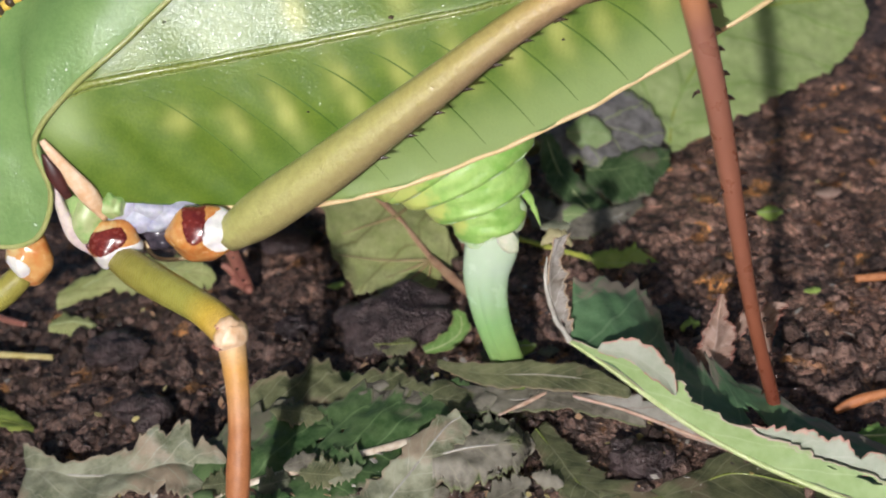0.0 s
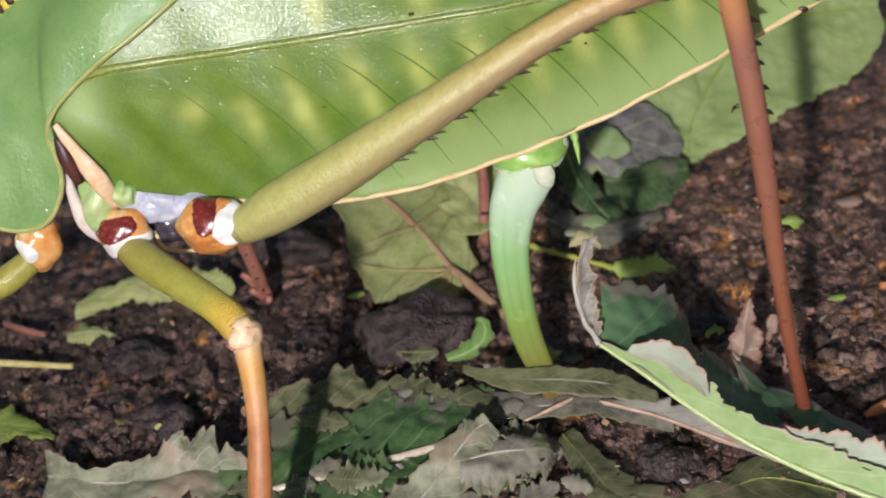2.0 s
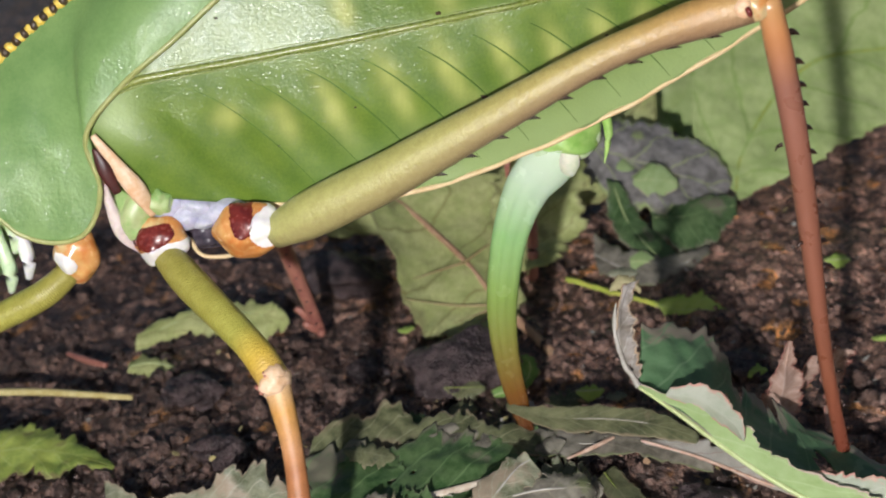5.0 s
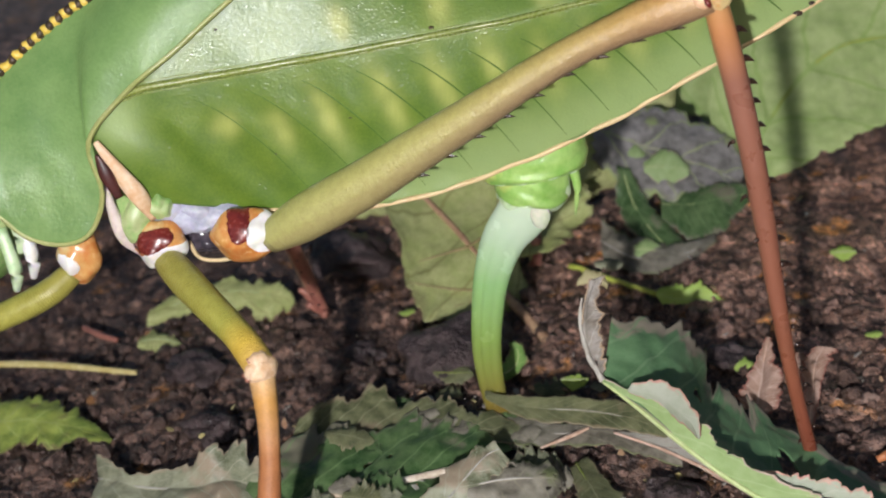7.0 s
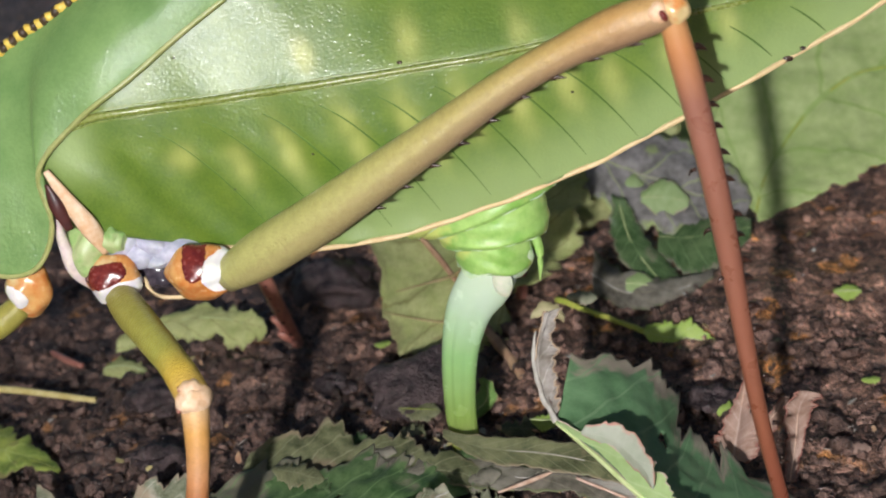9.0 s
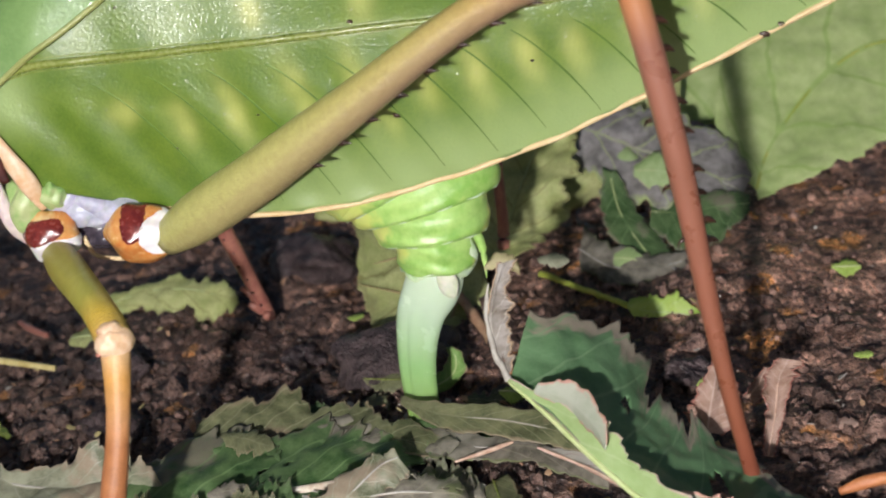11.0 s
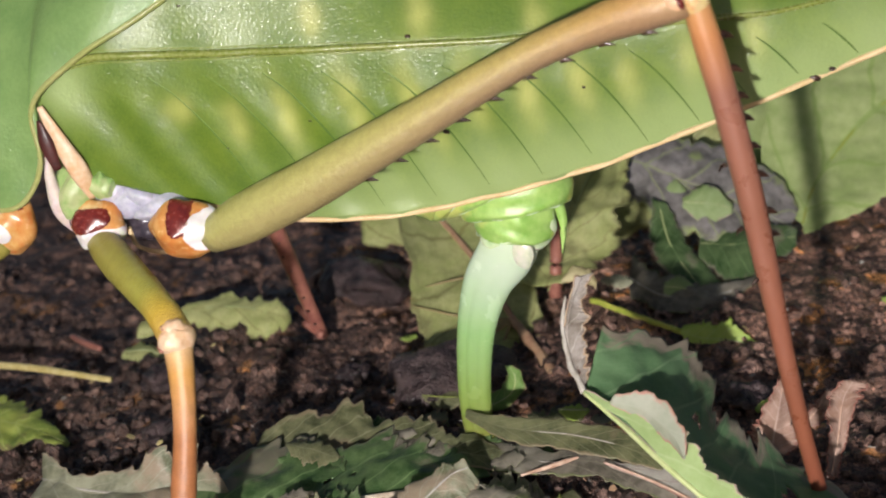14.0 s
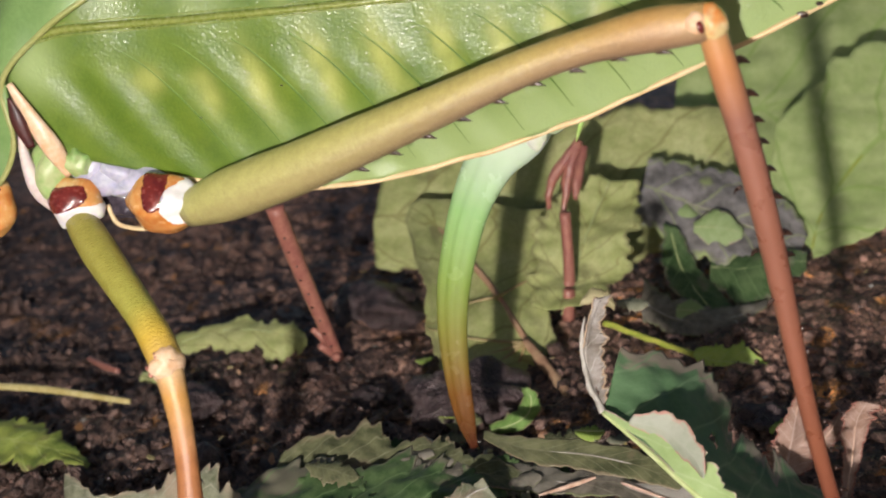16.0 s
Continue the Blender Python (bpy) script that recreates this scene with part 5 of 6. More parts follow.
    leaf("pale green leaf with dark blotches behind others", [((0.4, 7.9, 1.5), (0, -0.7, -0.6), (0, 0.7, 0.9)), ((1.8, 8.2, 1.8), (0, -0.9, -0.9), (0, 0.9, 1.3)), ((3.4, 8.6, 2.2), (0, -0.9, -0.9), (0, 0.9, 1.3)), ((5.4, 9.0, 2.6), (0, -0.6, -0.5), (0, 0.5, 0.8))],
         L_BRIGHT, 25, teeth=0.04, ragged=0.15, bulge=0.06, wave=0.14, nu=60, nv=30)
    leaf("dull greyish underside of a withered leaf", [((0.2, 5.6, 1.3), (-0.1, -0.3, -0.3), (0.05, 0.3, 0.3)), ((0.8, 5.5, 1.15), (0, -0.5, -0.45), (0.1, 0.5, 0.45)), ((1.4, 5.45, 0.95), (0, -0.45, -0.4), (0.2, 0.5, 0.4)), ((1.95, 5.4, 0.72), (0, -0.15, -0.1), (0.1, 0.2, 0.2))],
         L_LILAC, 26, teeth=0.08, ragged=0.15, bulge=0.1, wave=0.1, nu=50, nv=26)
    leaf("dark green toothed leaf among other leaf litter", [((0.55, 5.1, 1.0), (-0.1, 0, 0.05), (0.1, 0, 0)), ((0.7, 4.8, 0.65), (-0.22, 0, 0.05), (0.22, 0.05, 0)), ((0.95, 4.5, 0.4), (-0.25, -0.05, 0.02), (0.3, 0.05, 0.02)), ((1.15, 4.3, 0.3), (-0.05, 0, 0), (0.1, 0, 0))],
         L_DARK, 27, teeth=0.2, ragged=0.2, bulge=0.15, wave=0.06, nu=50, nv=20)
    leaf("dark green toothed leaf with lighter rim", [((1.0, 4.95, 0.62), (0, -0.2, -0.12), (0, 0.15, 0.1)), ((1.35, 4.95, 0.62), (0, -0.4, -0.25), (0.05, 0.2, 0.14)), ((1.7, 5.0, 0.68), (0, -0.35, -0.25), (0.05, 0.2, 0.14)), ((2.0, 5.1, 0.7), (0, -0.1, -0.1), (0, 0.1, 0.1))],
         L_DARK, 28, teeth=0.18, ragged=0.15, bulge=0.12, wave=0.05, nu=50, nv=20)
    leaf("grey withered leaf lying on soil", [((0.3, 4.5, 0.35), (0.05, -0.3, -0.1), (0, 0.25, 0.2)), ((0.7, 4.15, 0.3), (0, -0.25, -0.08), (0.05, 0.25, 0.15)), ((1.2, 4.2, 0.32), (0, -0.2, -0.05), (0.05, 0.2, 0.1)), ((1.6, 4.45, 0.4), (0, -0.1, 0), (0, 0.1, 0.05))],
         L_GREY, 29, teeth=0.12, ragged=0.3, bulge=0.2, wave=0.08, nu=50, nv=20)
    for k, (p, s) in enumerate((((0.66, 5.4, 1.04), 0.19), ((1.06, 5.2, 0.99), 0.26), ((0.85, 4.2, 0.38), 0.16))):
        leaf("small light green curled leaf piece", [((p[0] - s, p[1], p[2]), (0, -0.05, -0.05), (0, 0.04, 0.05)), (p, (0, -0.12, -s * 0.8), (0, 0.1, s * 0.8)), ((p[0] + s, p[1], p[2] - 0.04), (0, -0.05, -0.05), (0, 0.04, 0.05))], L_UNDER, 30 + k, teeth=0.1, ragged=0.15, bulge=0.3, wave=0.04, nu=24, nv=12)
    leaf("small fresh green leaf on a yellow stalk", [((0.92, 3.35, 0.24), (-0.01, -0.02, -0.04), (0.02, 0.03, 0.05)), ((1.12, 3.30, 0.21), (0.0, -0.08, -0.16), (0.03, 0.08, 0.17)), ((1.35, 3.25, 0.23), (0, -0.08, -0.18), (0.03, 0.08, 0.17)), ((1.62, 3.20, 0.22), (0, -0.01, -0.02), (0, 0.02, 0.02))],
         L_FRESH, 35, stalk=[(-0.02, 4.00, 0.26), (0.46, 3.70, 0.23), (0.92, 3.35, 0.24)], teeth=0.22, ragged=0.25, n_teeth=7, bulge=0.1, wave=0.06, nu=60, nv=18)
    leaf("pale curled leaf lying by the insect's far leg", [((-4.75, 3.45, -0.2), (0, -0.2, -0.1), (0, 0.1, 0.08)), ((-4.25, 3.62, -0.02), (0.0, -0.2, -0.12), (0, 0.15, 0.12)), ((-3.7, 3.62, 0.06), (0, -0.28, -0.16), (0, 0.14, 0.12)), ((-3.25, 3.52, 0.04), (0, -0.16, -0.14), (0, 0.1, 0.12)), ((-3.05, 3.46, 0.02), (0, -0.04, -0.03), (0, 0.03, 0.03))],
         L_PALE, 36, teeth=0.04, ragged=0.5, bulge=0.3, wave=0.08, nu=80, nv=24)
    leaf("dull green leaf scrap on soil", [((-4.75, 3.0, -0.28), (0, -0.12, -0.03), (0, 0.12, 0.05)), ((-4.45, 2.92, -0.2), (0, -0.18, -0.06), (0, 0.16, 0.06)), ((-4.2, 2.85, -0.22), (0, -0.05, 0), (0, 0.05, 0))], L_PALE, 37, teeth=0.05, ragged=0.5, bulge=0.3, nu=50, nv=18)
    leaf("small curled green seedling leaf", [((-0.82, 2.0, -0.1), (0.02, 0, -0.03), (-0.02, 0.02, 0.05)), ((-0.62, 2.0, -0.02), (0.04, -0.02, -0.08), (-0.05, 0.04, 0.08)), ((-0.48, 2.0, 0.1), (0.09, -0.02, -0.04), (-0.1, 0.04, 0.05)), ((-0.46, 2.02, 0.24), (0.07, 0, 0.01), (-0.09, 0.03, 0.02)), ((-0.52, 2.04, 0.32), (0.02, 0, 0.02), (-0.03, 0, 0.0))],
         L_MID, 34, rib_r=0.006, teeth=0.1, ragged=0.25, n_teeth=6, bulge=0.35, wave=0.03, nu=50, nv=18)
    leaf("dry pink-brown curled leaf standing on soil", [((1.72, 1.04, 0.24), (-0.1, 0.05, 0), (0.14, 0.05, -0.02)), ((1.73, 1.06, 0.38), (-0.17, 0.1, 0), (0.2, 0.12, 0)), ((1.75, 1.08, 0.56), (-0.14, 0.08, 0), (0.17, 0.1, 0)), ((1.78, 1.1, 0.74), (-0.06, 0.04, 0), (0.09, 0.05, 0)), ((1.8, 1.12, 0.92), (-0.015, 0, 0), (0.02, 0, 0))],
         L_PINK, 38, teeth=0.06, ragged=0.4, n_teeth=9, bulge=0.5, wave=0.1, nu=90, nv=36)
    leaf("dry brown curled scrap beside the pink leaf", [((2.0, 1.62, 0.2), (-0.05, 0, 0), (0.1, 0, -0.02)), ((2.1, 1.64, 0.36), (-0.06, 0.02, 0), (0.12, 0.04, 0)), ((2.16, 1.66, 0.5), (-0.03, 0, 0), (0.05, 0, 0))], L_PINK, 39, teeth=0.2, ragged=0.3, bulge=0.5, nu=24, nv=12)
    leaf("withered grey-pink curled leaf standing on soil", [((2.18, 0.95, 0.1), (-0.04, 0, 0), (0.05, 0, 0)), ((2.22, 1.12, 0.35), (-0.08, 0.03, 0), (0.08, 0.03, 0)), ((2.24, 1.25, 0.6), (-0.12, 0.05, 0), (0.12, 0.03, 0)), ((2.3, 1.3, 0.76), (-0.08, 0.03, 0), (0.12, 0.02, -0.02))],
         L_PINK, 40, teeth=0.15, ragged=0.4, bulge=0.6, wave=0.1, nu=70, nv=26)
    leaf("yellow-green leaf on soil", [((-6.1, 1.5, -0.48), (0, -0.3, -0.08), (0, 0.3, 0.1)), ((-5.4, 1.42, -0.38), (0, -0.34, -0.06), (0, 0.34, 0.12)), ((-4.85, 1.3, -0.34), (0, -0.22, -0.03), (0, 0.22, 0.08)), ((-4.4, 1.15, -0.36), (0, -0.04, 0), (0, 0.04, 0.02))],
         L_MOSS, 41, teeth=0.05, ragged=0.5, bulge=0.15, wave=0.1, nu=90, nv=30)
    for k, (p, s, m, lab) in enumerate((((1.67, 1.91, 0.2), 0.12, L_FRESH, "yellow-green leaf scrap on soil"), ((2.9, 3.93, 0.5), 0.13, L_FRESH, "small light green leaf scrap on soil"), ((3.6, 4.23, 0.58), 0.13, L_PINK, "tan dry leaf scrap on soil"),
                                   ((-1.78, 3.32, 0.0), 0.09, L_FRESH, "tiny bright green leaf tip"), ((2.85, -0.1, 0.25), 0.2, L_MID, "green leaf scrap on soil"), ((0.1, 1.7, 0.12), 0.13, L_FRESH, "small green sprout by the blade"),
                                   ((2.75, 1.35, 0.22), 0.09, L_PINK, "brown leaf scrap on soil"), ((-1.1, 1.95, 0.02), 0.2, L_OLIVE, "grey-green leaf scrap on soil"), ((2.95, 2.3, 0.35), 0.07, L_FRESH, "tiny green leaf scrap on soil"), ((0.42, 2.0, 1.18), 0.13, L_CRUMPLE, "dry curled leaf tip"))):
        leaf(lab, [((p[0] - s, p[1] + 0.03, p[2] - 0.02), (0, -0.04, -0.02), (0, 0.04, 0.02)), (p, (0, -s * 0.6, -s * 0.35), (0.02, s * 0.6, s * 0.4)), ((p[0] + s, p[1] - 0.02, p[2] + 0.02), (0, -0.03, -0.02), (0, 0.03, 0.02))], m, 50 + k, teeth=0.2, ragged=0.4, n_teeth=6, bulge=0.25, wave=0.06, nu=36, nv=14, ends=(0.45, 0.4))


def build_scraps():
    """Ragged shreds of chewed leaf heaped over each other in the foreground and round the clods."""
    rng = random.Random(31)
    looks = ((L_OLIVE, "ragged dull olive leaf scrap on litter"), (L_GREY, "ragged grey-brown leaf scrap on litter"), (L_CRUMPLE, "ragged pale withered leaf scrap on litter"), (L_DARK, "ragged dark green leaf scrap on litter"), (L_TORN, "torn whitish leaf scrap on litter"))
    for k in range(40):
        if k < 34:
            x, y, lift = rng.uniform(-2.6, 0.25), rng.uniform(-0.45, 1.2), 0.16
        else:
            x, y, lift = rng.uniform(-1.8, 0.6), rng.uniform(1.2, 1.8), 0.05
        m, lab = looks[rng.choice((0, 0, 0, 1, 1, 2, 3, 3, 4))]
        s, a = rng.uniform(0.1, 0.26), rng.uniform(-0.6, 0.6)
        z = float(soil_height(x, y)) + lift + rng.uniform(0.0, 0.08)
        d, e = V(math.cos(a), math.sin(a), rng.uniform(-0.15, 0.3)) * s, V(-0.3 * math.sin(a), 0.7, rng.uniform(0.2, 0.7)) * s * rng.uniform(0.5, 0.9)
        c = V(x, y, z)
        leaf(lab, [(c - d, -e * 0.4, e * 0.4), (c - d * 0.3, -e, e), (c + d * 0.4, -e * 0.9, e), (c + d, -e * 0.3, e * 0.3)], m, 90 + k, rib_r=0, category="leaf scrap", name="leaf_scrap", teeth=0.05, ragged=0.55, bulge=rng.uniform(0.0, 0.3), wave=0.08, nu=48, nv=18, thick=0.008, ends=(0.25, 0.2))


L_TORN = leaf_material("leaf_torn", (0.38, 0.42, 0.3), (0.5, 0.52, 0.42), (0.5, 0.52, 0.42), 0.5, (0.55, 0.3, 0.24), 0.62, 4, 1.0, net=0.15, edge=0.9)
L_MOSS = leaf_material("leaf_moss", (0.16, 0.24, 0.045), (0.4, 0.46, 0.1), (0.42, 0.48, 0.16), 0.5, (0.2, 0.17, 0.07), 0.6, 6, 1.2)
TWIG_GREY = material("twig_grey", (0.3, 0.27, 0.23), (0.5, 0.47, 0.42), 0.6, 500, 0.4)
STALK_P = material("rib_pale", (0.38, 0.46, 0.18), (0.5, 0.55, 0.28), 0.4, 600, 0.2)
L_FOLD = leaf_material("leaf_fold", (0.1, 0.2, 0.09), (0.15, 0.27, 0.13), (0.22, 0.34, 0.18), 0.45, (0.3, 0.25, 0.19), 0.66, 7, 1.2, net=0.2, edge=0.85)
L_FRESH = leaf_material("leaf_fresh", (0.34, 0.5, 0.08), (0.48, 0.62, 0.15), (0.5, 0.62, 0.25), 0.45, (0.3, 0.35, 0.08), 0.68, 6, 1.2, net=0.2)
RIB_OF = {"leaf_grey": TWIG_GREY, "leaf_dry": DRY_PINK, "leaf_pink": DRY_PINK, "leaf_olive": VEIN, "leaf_pale": STALK_P, "leaf_moss": VEIN, "leaf_crumple": TWIG_GREY, "leaf_lilac": TWIG_GREY}
build_leaves()
build_scraps()


def build_sticks():
    tag = lambda ob, lab, cat="twig": tagged(ob, lab, cat)
    tag(rod("grass_straw", [(-6.8, 2.5, -0.36), (-5.6, 2.36, -0.24), (-4.48, 2.2, -0.22)], [0.035, 0.04, 0.03], STRAW, n=20), "dry yellow straw lying on soil", "straw")
    tag(rod("twig", [(-5.5, 3.3, -0.28), (-5.2, 3.05, -0.24), (-4.95, 2.9, -0.22)], [0.03, 0.04, 0.03], FARLEG), "short dark red twig on soil")
    tag(rod("twig", [(3.4, 2.46, 0.4), (3.9, 2.44, 0.45), (4.5, 2.4, 0.5)], [0.04, 0.05, 0.05], TWIG_ORANGE), "short orange-brown twig on soil")
    tag(rod("twig", [(2.66, 0.4, 0.17), (2.85, 0.42, 0.26), (3.1, 0.42, 0.34)], [0.03, 0.05, 0.035], TWIG_ORANGE), "orange-brown bud scale on soil")
    tag(rod("twig", [(-0.16, 0.58, 0.06), (0.08, 0.68, 0.12), (0.26, 0.78, 0.16)], [0.01, 0.02, 0.012], DRY_PINK), "pinkish dry leaf rib on litter")
    # the insect's far hind foot, modelled as three fixed rods
    for pts in ([(-0.39, 4.60, 2.02), (-0.49, 4.45, 1.63), (-0.50, 4.35, 1.29)], [(-0.39, 4.60, 2.02), (-0.64, 4.45, 1.63), (-0.67, 4.40, 1.33)], [(-0.34, 4.60, 1.96), (-0.37, 4.40, 1.71), (-0.38, 4.30, 1.48)]):
        tag(rod("twig", pts, [0.05, 0.06, 0.03], FARLEG, n=20, lumps=0.03, seed=len(pts)), "dark red foot of the far hind leg resting on pale leaves")
    # the far hind shin, likewise a fixed rod apart from the body
    tag(rod("twig", [(-0.4, 4.05, 0.25), (-0.4, 4.05, 0.8), (-0.45, 4.05, 1.4)], [0.07, 0.06, 0.06], FARLEG), "dark red far hind shin standing in litter")
    for k, (x, y, s) in enumerate(((-1.08, 2.45, 0.44), (-2.15, 2.75, 0.16), (1.6, 2.1, 0.2), (-3.9, 2.3, 0.22), (1.0, 0.05, 0.22), (-3.4, 1.2, 0.22), (-2.6, 4.7, 0.4))):
        bm = bmesh.new()
        blob(bm, (x, y, float(soil_height(x, y)) + s * 0.25), (s * 1.25, s, s * 0.7), 60 + k, 0.5, 4)
        for v in bm.verts:
            v.co += Vector((0.3, 0.3, 1)) * 0.05 * s * noise.noise(v.co * 14) + Vector((0.2, 0.2, 1)) * 0.03 * noise.noise(v.co * 30)
        tagged(part("soil_clod", bm, CLOD), "dark damp lump of soil", "soil clod", "clods on the ground")


build_sticks()


def build_flakes():
    """Tiny shreds of chewed leaf strewn over the litter and soil."""
    rng = random.Random(12)
    bm = bmesh.new()
    for k in range(420):
        if k % 3:
            x, y = rng.gauss(-0.6, 1.3), rng.uniform(-0.6, 1.8)
        else:
            x, y = rng.uniform(-5, 4), rng.uniform(-0.8, 6)
        s = rng.uniform(0.012, 0.05)
        z = float(soil_height(x, y)) + (0.12 if k % 3 and rng.random() < 0.5 else 0.03)
        m = Euler((rng.uniform(-0.7, 0.7), rng.uniform(-0.7, 0.7), rng.uniform(0, 6))).to_matrix()
        n = rng.randint(4, 6)
        ring = [m @ Vector((math.cos(2 * math.pi * i / n) * s * rng.uniform(0.5, 1.5), math.sin(2 * math.pi * i / n) * s * rng.uniform(0.4, 1), 0)) + V(x, y, z) for i in range(n)]
        lo = [bm.verts.new(p) for p in ring]
        hi = [bm.verts.new(p + m @ Vector((0, 0, 0.006))) for p in ring]
        mi = rng.choice((0, 0, 1, 1, 2))
        fs = [bm.faces.new(lo[::-1]), bm.faces.new(hi)] + [bm.faces.new((lo[i], lo[(i + 1) % n], hi[(i + 1) % n], hi[i])) for i in range(n)]
        for f in fs:
            f.material_index = mi
    ob = part("leaf_flakes", bm, [TWIG_GREY, TWIG, STRAW], smooth=False)
    tagged(ob, "tiny shreds of chewed leaf strewn over the soil", "leaf shreds", kind="stuff")


build_flakes()


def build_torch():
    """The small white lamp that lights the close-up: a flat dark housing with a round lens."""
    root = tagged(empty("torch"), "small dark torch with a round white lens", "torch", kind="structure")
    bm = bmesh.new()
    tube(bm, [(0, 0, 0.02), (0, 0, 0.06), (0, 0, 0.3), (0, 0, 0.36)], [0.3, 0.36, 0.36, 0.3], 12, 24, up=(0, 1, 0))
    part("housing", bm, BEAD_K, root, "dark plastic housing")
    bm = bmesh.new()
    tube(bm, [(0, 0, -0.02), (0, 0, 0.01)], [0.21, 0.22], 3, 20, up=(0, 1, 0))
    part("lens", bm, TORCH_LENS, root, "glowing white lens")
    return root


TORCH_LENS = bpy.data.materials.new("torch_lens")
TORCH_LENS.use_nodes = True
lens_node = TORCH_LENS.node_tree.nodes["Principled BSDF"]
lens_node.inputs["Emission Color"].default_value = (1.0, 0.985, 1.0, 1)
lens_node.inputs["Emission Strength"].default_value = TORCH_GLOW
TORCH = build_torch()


# ---- what moves ----
BODY = [
    (0.0, -1.844, 0.438, 2.824, -0.01, -0.01, -0.01),
    (0.5, -1.884, 0.431, 2.775, -0.48, 1.03, -1.37),
    (1.0, -1.911, 0.417, 2.813, -0.40, 1.44, -1.94),
    (1.5, -1.900, 0.404, 2.845, -0.37, 1.70, -2.11),
    (2.0, -1.927, 0.378, 2.897, 0.53, 1.74, -2.38),
    (2.5, -1.919, 0.365, 2.938, 1.37, 2.11, -2.79),
    (3.0, -1.941, 0.360, 3.022, 1.83, 1.91, -2.04),
    (3.5, -2.018, 0.371, 3.169, 2.12, 0.96, -1.78),
    (4.0, -2.078, 0.392, 3.299, 1.35, -0.09, -0.71),
    (6.3, -1.935, 0.408, 3.181, -2.09, 2.00, 5.54),
    (6.5, -1.913, 0.410, 3.170, -1.97, 1.67, 5.45),
    (7.0, -1.855, 0.459, 3.110, -1.83, 1.91, 6.23),
    (7.5, -1.804, 0.477, 3.067, -1.74, 2.18, 6.59),
    (8.0, -1.773, 0.520, 3.018, -1.42, 2.52, 7.28),
    (8.5, -1.739, 0.539, 2.970, -1.12, 2.88, 7.68),
    (9.0, -1.712, 0.551, 2.927, -0.83, 3.26, 7.75),
    (11.3, -1.710, 0.578, 2.759, 1.94, 5.05, 6.78),
    (11.5, -1.722, 0.558, 2.757, 2.38, 4.80, 6.75),
    (12.0, -1.764, 0.557, 2.710, 2.81, 5.95, 6.43),
    (12.5, -1.846, 0.547, 2.709, 2.42, 6.90, 5.79),
    (13.0, -1.879, 0.522, 2.744, 2.22, 7.53, 5.47),
    (13.5, -1.914, 0.502, 2.774, 2.23, 7.67, 5.07),
    (14.0, -1.926, 0.486, 2.827, 2.38, 7.38, 4.94),
    (14.5, -1.944, 0.446, 2.901, 2.84, 6.90, 4.60),
    (15.0, -1.965, 0.377, 3.022, 3.25, 6.21, 4.37),
    (15.5, -2.024, 0.267, 3.190, 3.70, 5.09, 4.11),
    (16.0, -2.159, 0.126, 3.322, 3.53, 4.52, 2.84),
]
# base of the egg-laying blade: seconds, x, z, lean
OVI_ROWS = [
    (0.0, -0.17, 1.6, 26), (0.5, -0.17, 1.64, 26), (1.0, -0.17, 1.74, 25), (1.5, -0.15, 1.9, 22), (2.0, -0.11, 2.23, 16), (2.5, -0.1, 2.6, 10), (3.0, -0.12, 2.85, 6), (3.5, -0.15, 3.0, 2), (4.0, -0.2, 3.05, -1),
    (6.3, -0.24, 2.36, -1), (6.5, -0.24, 2.32, 0), (7.0, -0.22, 2.22, 1), (7.5, -0.2, 2.12, 2), (8.0, -0.18, 2.02, 3), (8.5, -0.18, 1.94, 4), (9.0, -0.2, 1.86, 5),
    (11.3, -0.34, 1.42, 12), (11.5, -0.35, 1.4, 12), (12.0, -0.36, 1.38, 12), (12.5, -0.35, 1.39, 12), (13.0, -0.33, 1.48, 11), (13.5, -0.3, 1.63, 8), (14.0, -0.28, 1.85, 5), (14.5, -0.26, 2.18, 1), (15.0, -0.26, 2.5, -3), (15.5, -0.28, 2.8, -4), (16.0, -0.3, 2.95, -6)]
# the hind knee, held by thigh and shin alike, well out from the wing: seconds, x, y, z
KNEE = [(0.0, 0.95, -0.46, 4.28), (1.0, 0.97, -0.50, 4.17), (2.0, 1.00, -0.53, 4.17), (3.0, 1.07, -0.53, 4.18), (4.0, 1.09, -0.50, 4.22), (6.5, 1.10, -0.42, 4.30), (7.0, 1.09, -0.37, 4.28), (8.0, 1.12, -0.30, 4.25), (8.5, 1.11, -0.27, 4.20), (9.0, 1.14, -0.25, 4.21), (11.5, 1.13, -0.22, 4.05), (12.5, 1.06, -0.25, 3.92), (13.5, 1.01, -0.30, 3.87), (14.5, 1.04, -0.35, 3.91), (15.0, 1.08, -0.39, 3.91), (16.0, 1.01, -0.56, 3.93)]
HIND_FOOT, MID_FOOT = V(2.17, 0.12, 0.06), V(-2.08, -1.41, -0.29)


def aim(p, q, up=(0, 0, 1)):
    """Pose at p whose x axis runs to q."""
    x = (q - p).normalized()
    y = V(up).cross(x).normalized()
    z = x.cross(y)
    m = Matrix((x, y, z)).transposed().to_4x4()
    m.translation = p
    return m


def knee(a, b, l1, l2, pole):
    """Where two rods of fixed length from a and b meet, on the side of pole."""
    d = b - a
    n = min(d.length, l1 + l2 - 1e-3)
    x = (l1 * l1 - l2 * l2 + n * n) / (2 * n)
    h = math.sqrt(max(0.0, l1 * l1 - x * x))
    e = d.normalized()
    p = V(pole) - e * e.dot(V(pole))
    return a + e * x + p.normalized() * h


def metres(m):
    return Matrix.Translation(m.translation * CM) @ m.to_3x3().to_4x4()


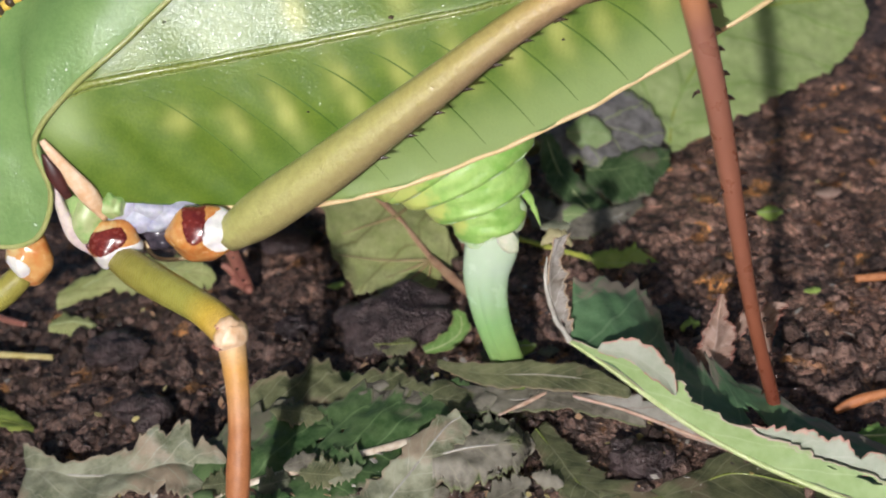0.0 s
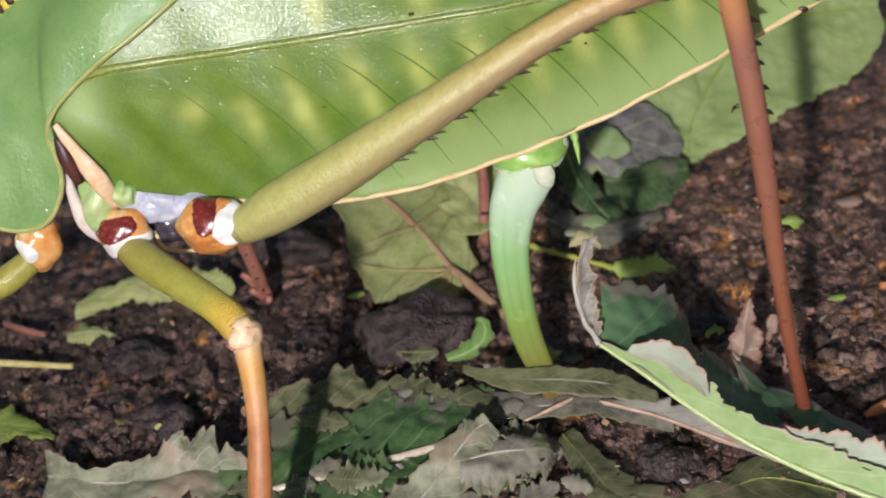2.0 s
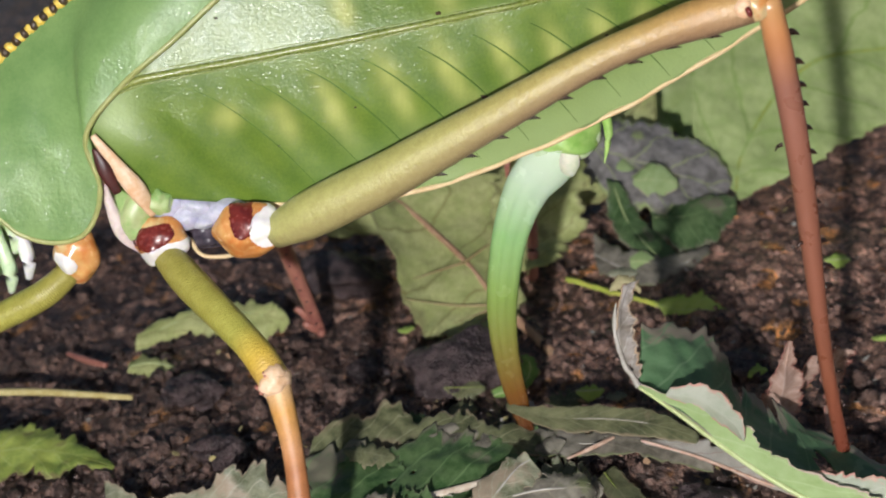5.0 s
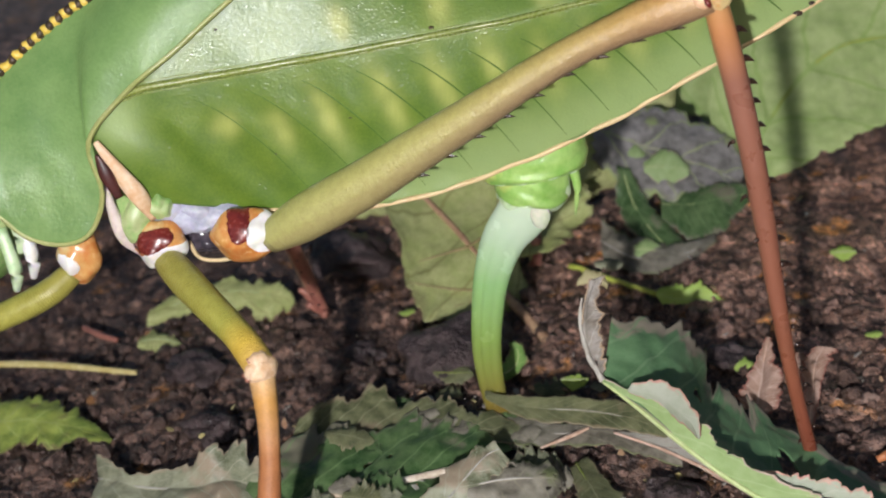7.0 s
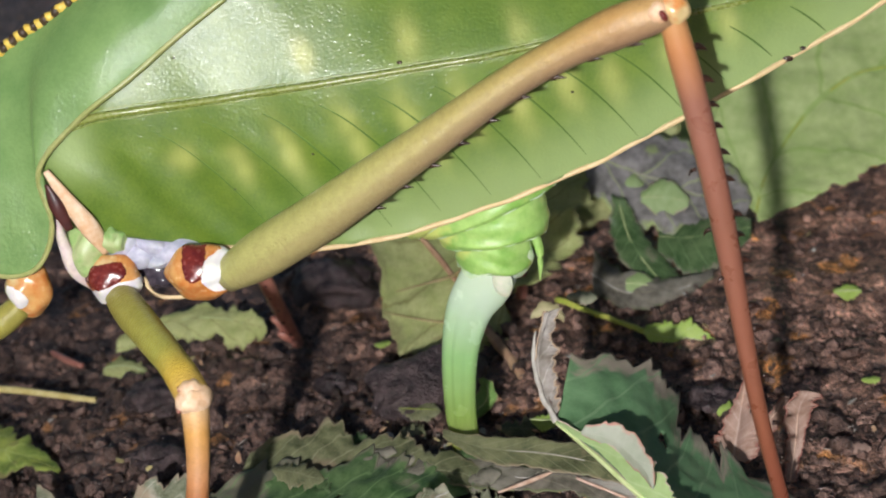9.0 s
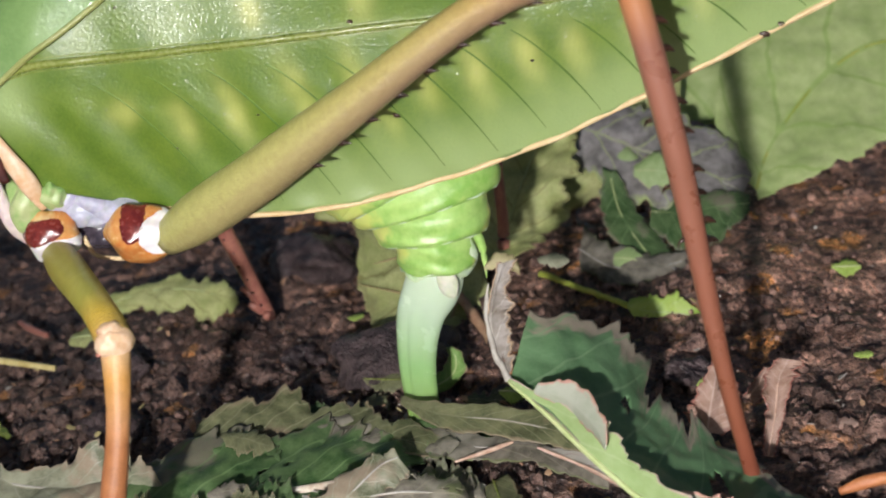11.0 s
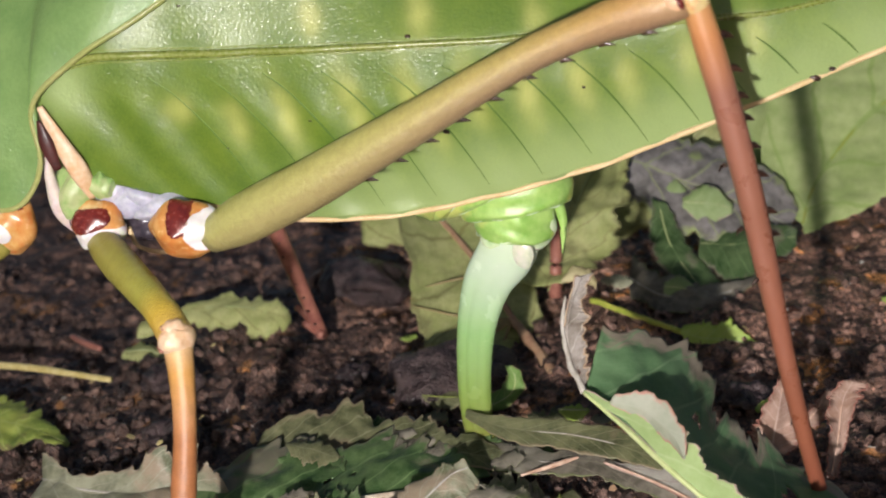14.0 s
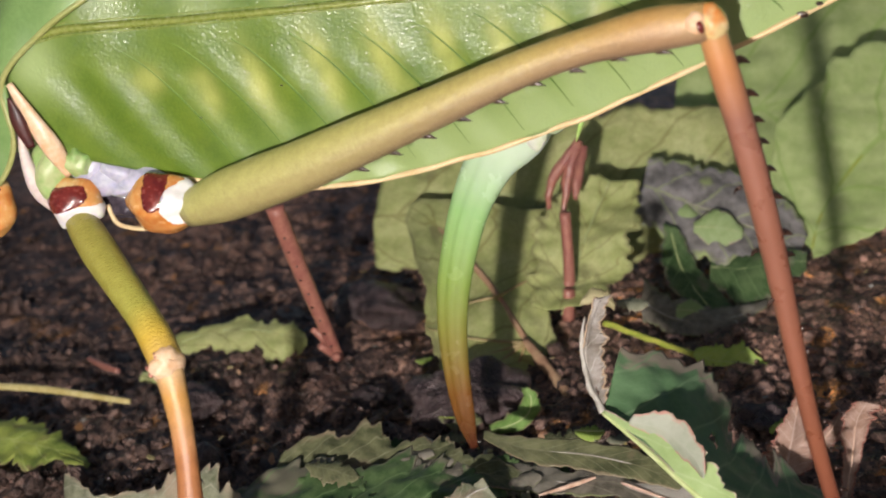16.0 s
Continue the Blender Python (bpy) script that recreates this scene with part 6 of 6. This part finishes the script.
def motions():
    tracks = {k: [] for k in ("body", "hf", "ht", "mf", "mt", "ovi", "far")}
    rings = [[] for _ in SEGS]
    for t, x, y, z, rx, ry, rz in BODY:
        b = pose(x, y, z, rx, ry, rz)
        inv = b.inverted()
        tracks["body"].append((t, metres(b)))
        tracks["far"].append((t, metres(inv @ Matrix.Translation(C0))))
        h = b @ (V(-2.28, 0.22, 1.92) - C0)
        k = V([float(np.interp(t, [r[0] for r in KNEE], [r[i] for r in KNEE])) for i in (1, 2, 3)])
        tracks["hf"].append((t, metres(inv @ aim(h, k))))
        tracks["ht"].append((t, metres(inv @ aim(k, HIND_FOOT, (1, 0, 0.3)))))
        h = b @ (V(-3.138, 0.229, 1.745) - C0)
        k = knee(h, MID_FOOT, MID_L1, MID_L2, (0.811, -0.291, 1.813))
        tracks["mf"].append((t, metres(inv @ aim(h, k))))
        tracks["mt"].append((t, metres(inv @ aim(k, MID_FOOT, (1, 0, 0.3)))))
        ox, oz, lean = (float(np.interp(t, [r[0] for r in OVI_ROWS], [r[i] for r in OVI_ROWS])) for i in (1, 2, 3))
        shift = 0.7 * ((b @ (V(-0.3, 1.0, 2.5) - C0)).y - 1.0)
        o = pose(ox - 0.1 * shift, 1.0 + shift, oz - 0.36 * shift, 0, -lean, 0)
        tracks["ovi"].append((t, metres(inv @ o)))
        up = max(0, oz - 1.5) / 1.4
        p0, p1 = b @ (V(-2.0, MIDY, 2.8 + 0.3 * up) - C0), b @ (V(-0.72, MIDY, 2.88 + 0.55 * up) - C0)
        p3 = o @ V(0.0, 0.0, 0.2)
        p2 = p3 + (o.to_3x3() @ V(0.12, 0, 1)).normalized() * min(0.75, (p1 - p3).length * 0.6)
        for i, rows in enumerate(rings):
            s = 1 - i / (len(SEGS) - 1)
            q = 1 - s
            p = p0 * q ** 3 + p1 * 3 * q * q * s + p2 * 3 * q * s * s + p3 * s ** 3
            d = (p1 - p0) * q * q + (p2 - p1) * 2 * q * s + (p3 - p2) * s * s
            m = aim(p, p - d, (0, 1, 0)) @ pose(0, 0, 0, 0, 90, 0)
            rows.append((t, metres(inv @ m)))
    for ob, key in ((katydid, "body"), (HF, "hf"), (HT, "ht"), (MF, "mf"), (MT, "mt"), (OVIP, "ovi"), (FAR, "far")):
        walk(ob, tracks[key])
    for ob, rows in zip(SEGS, rings):
        walk(ob, rows)
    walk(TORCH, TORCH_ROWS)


motions()
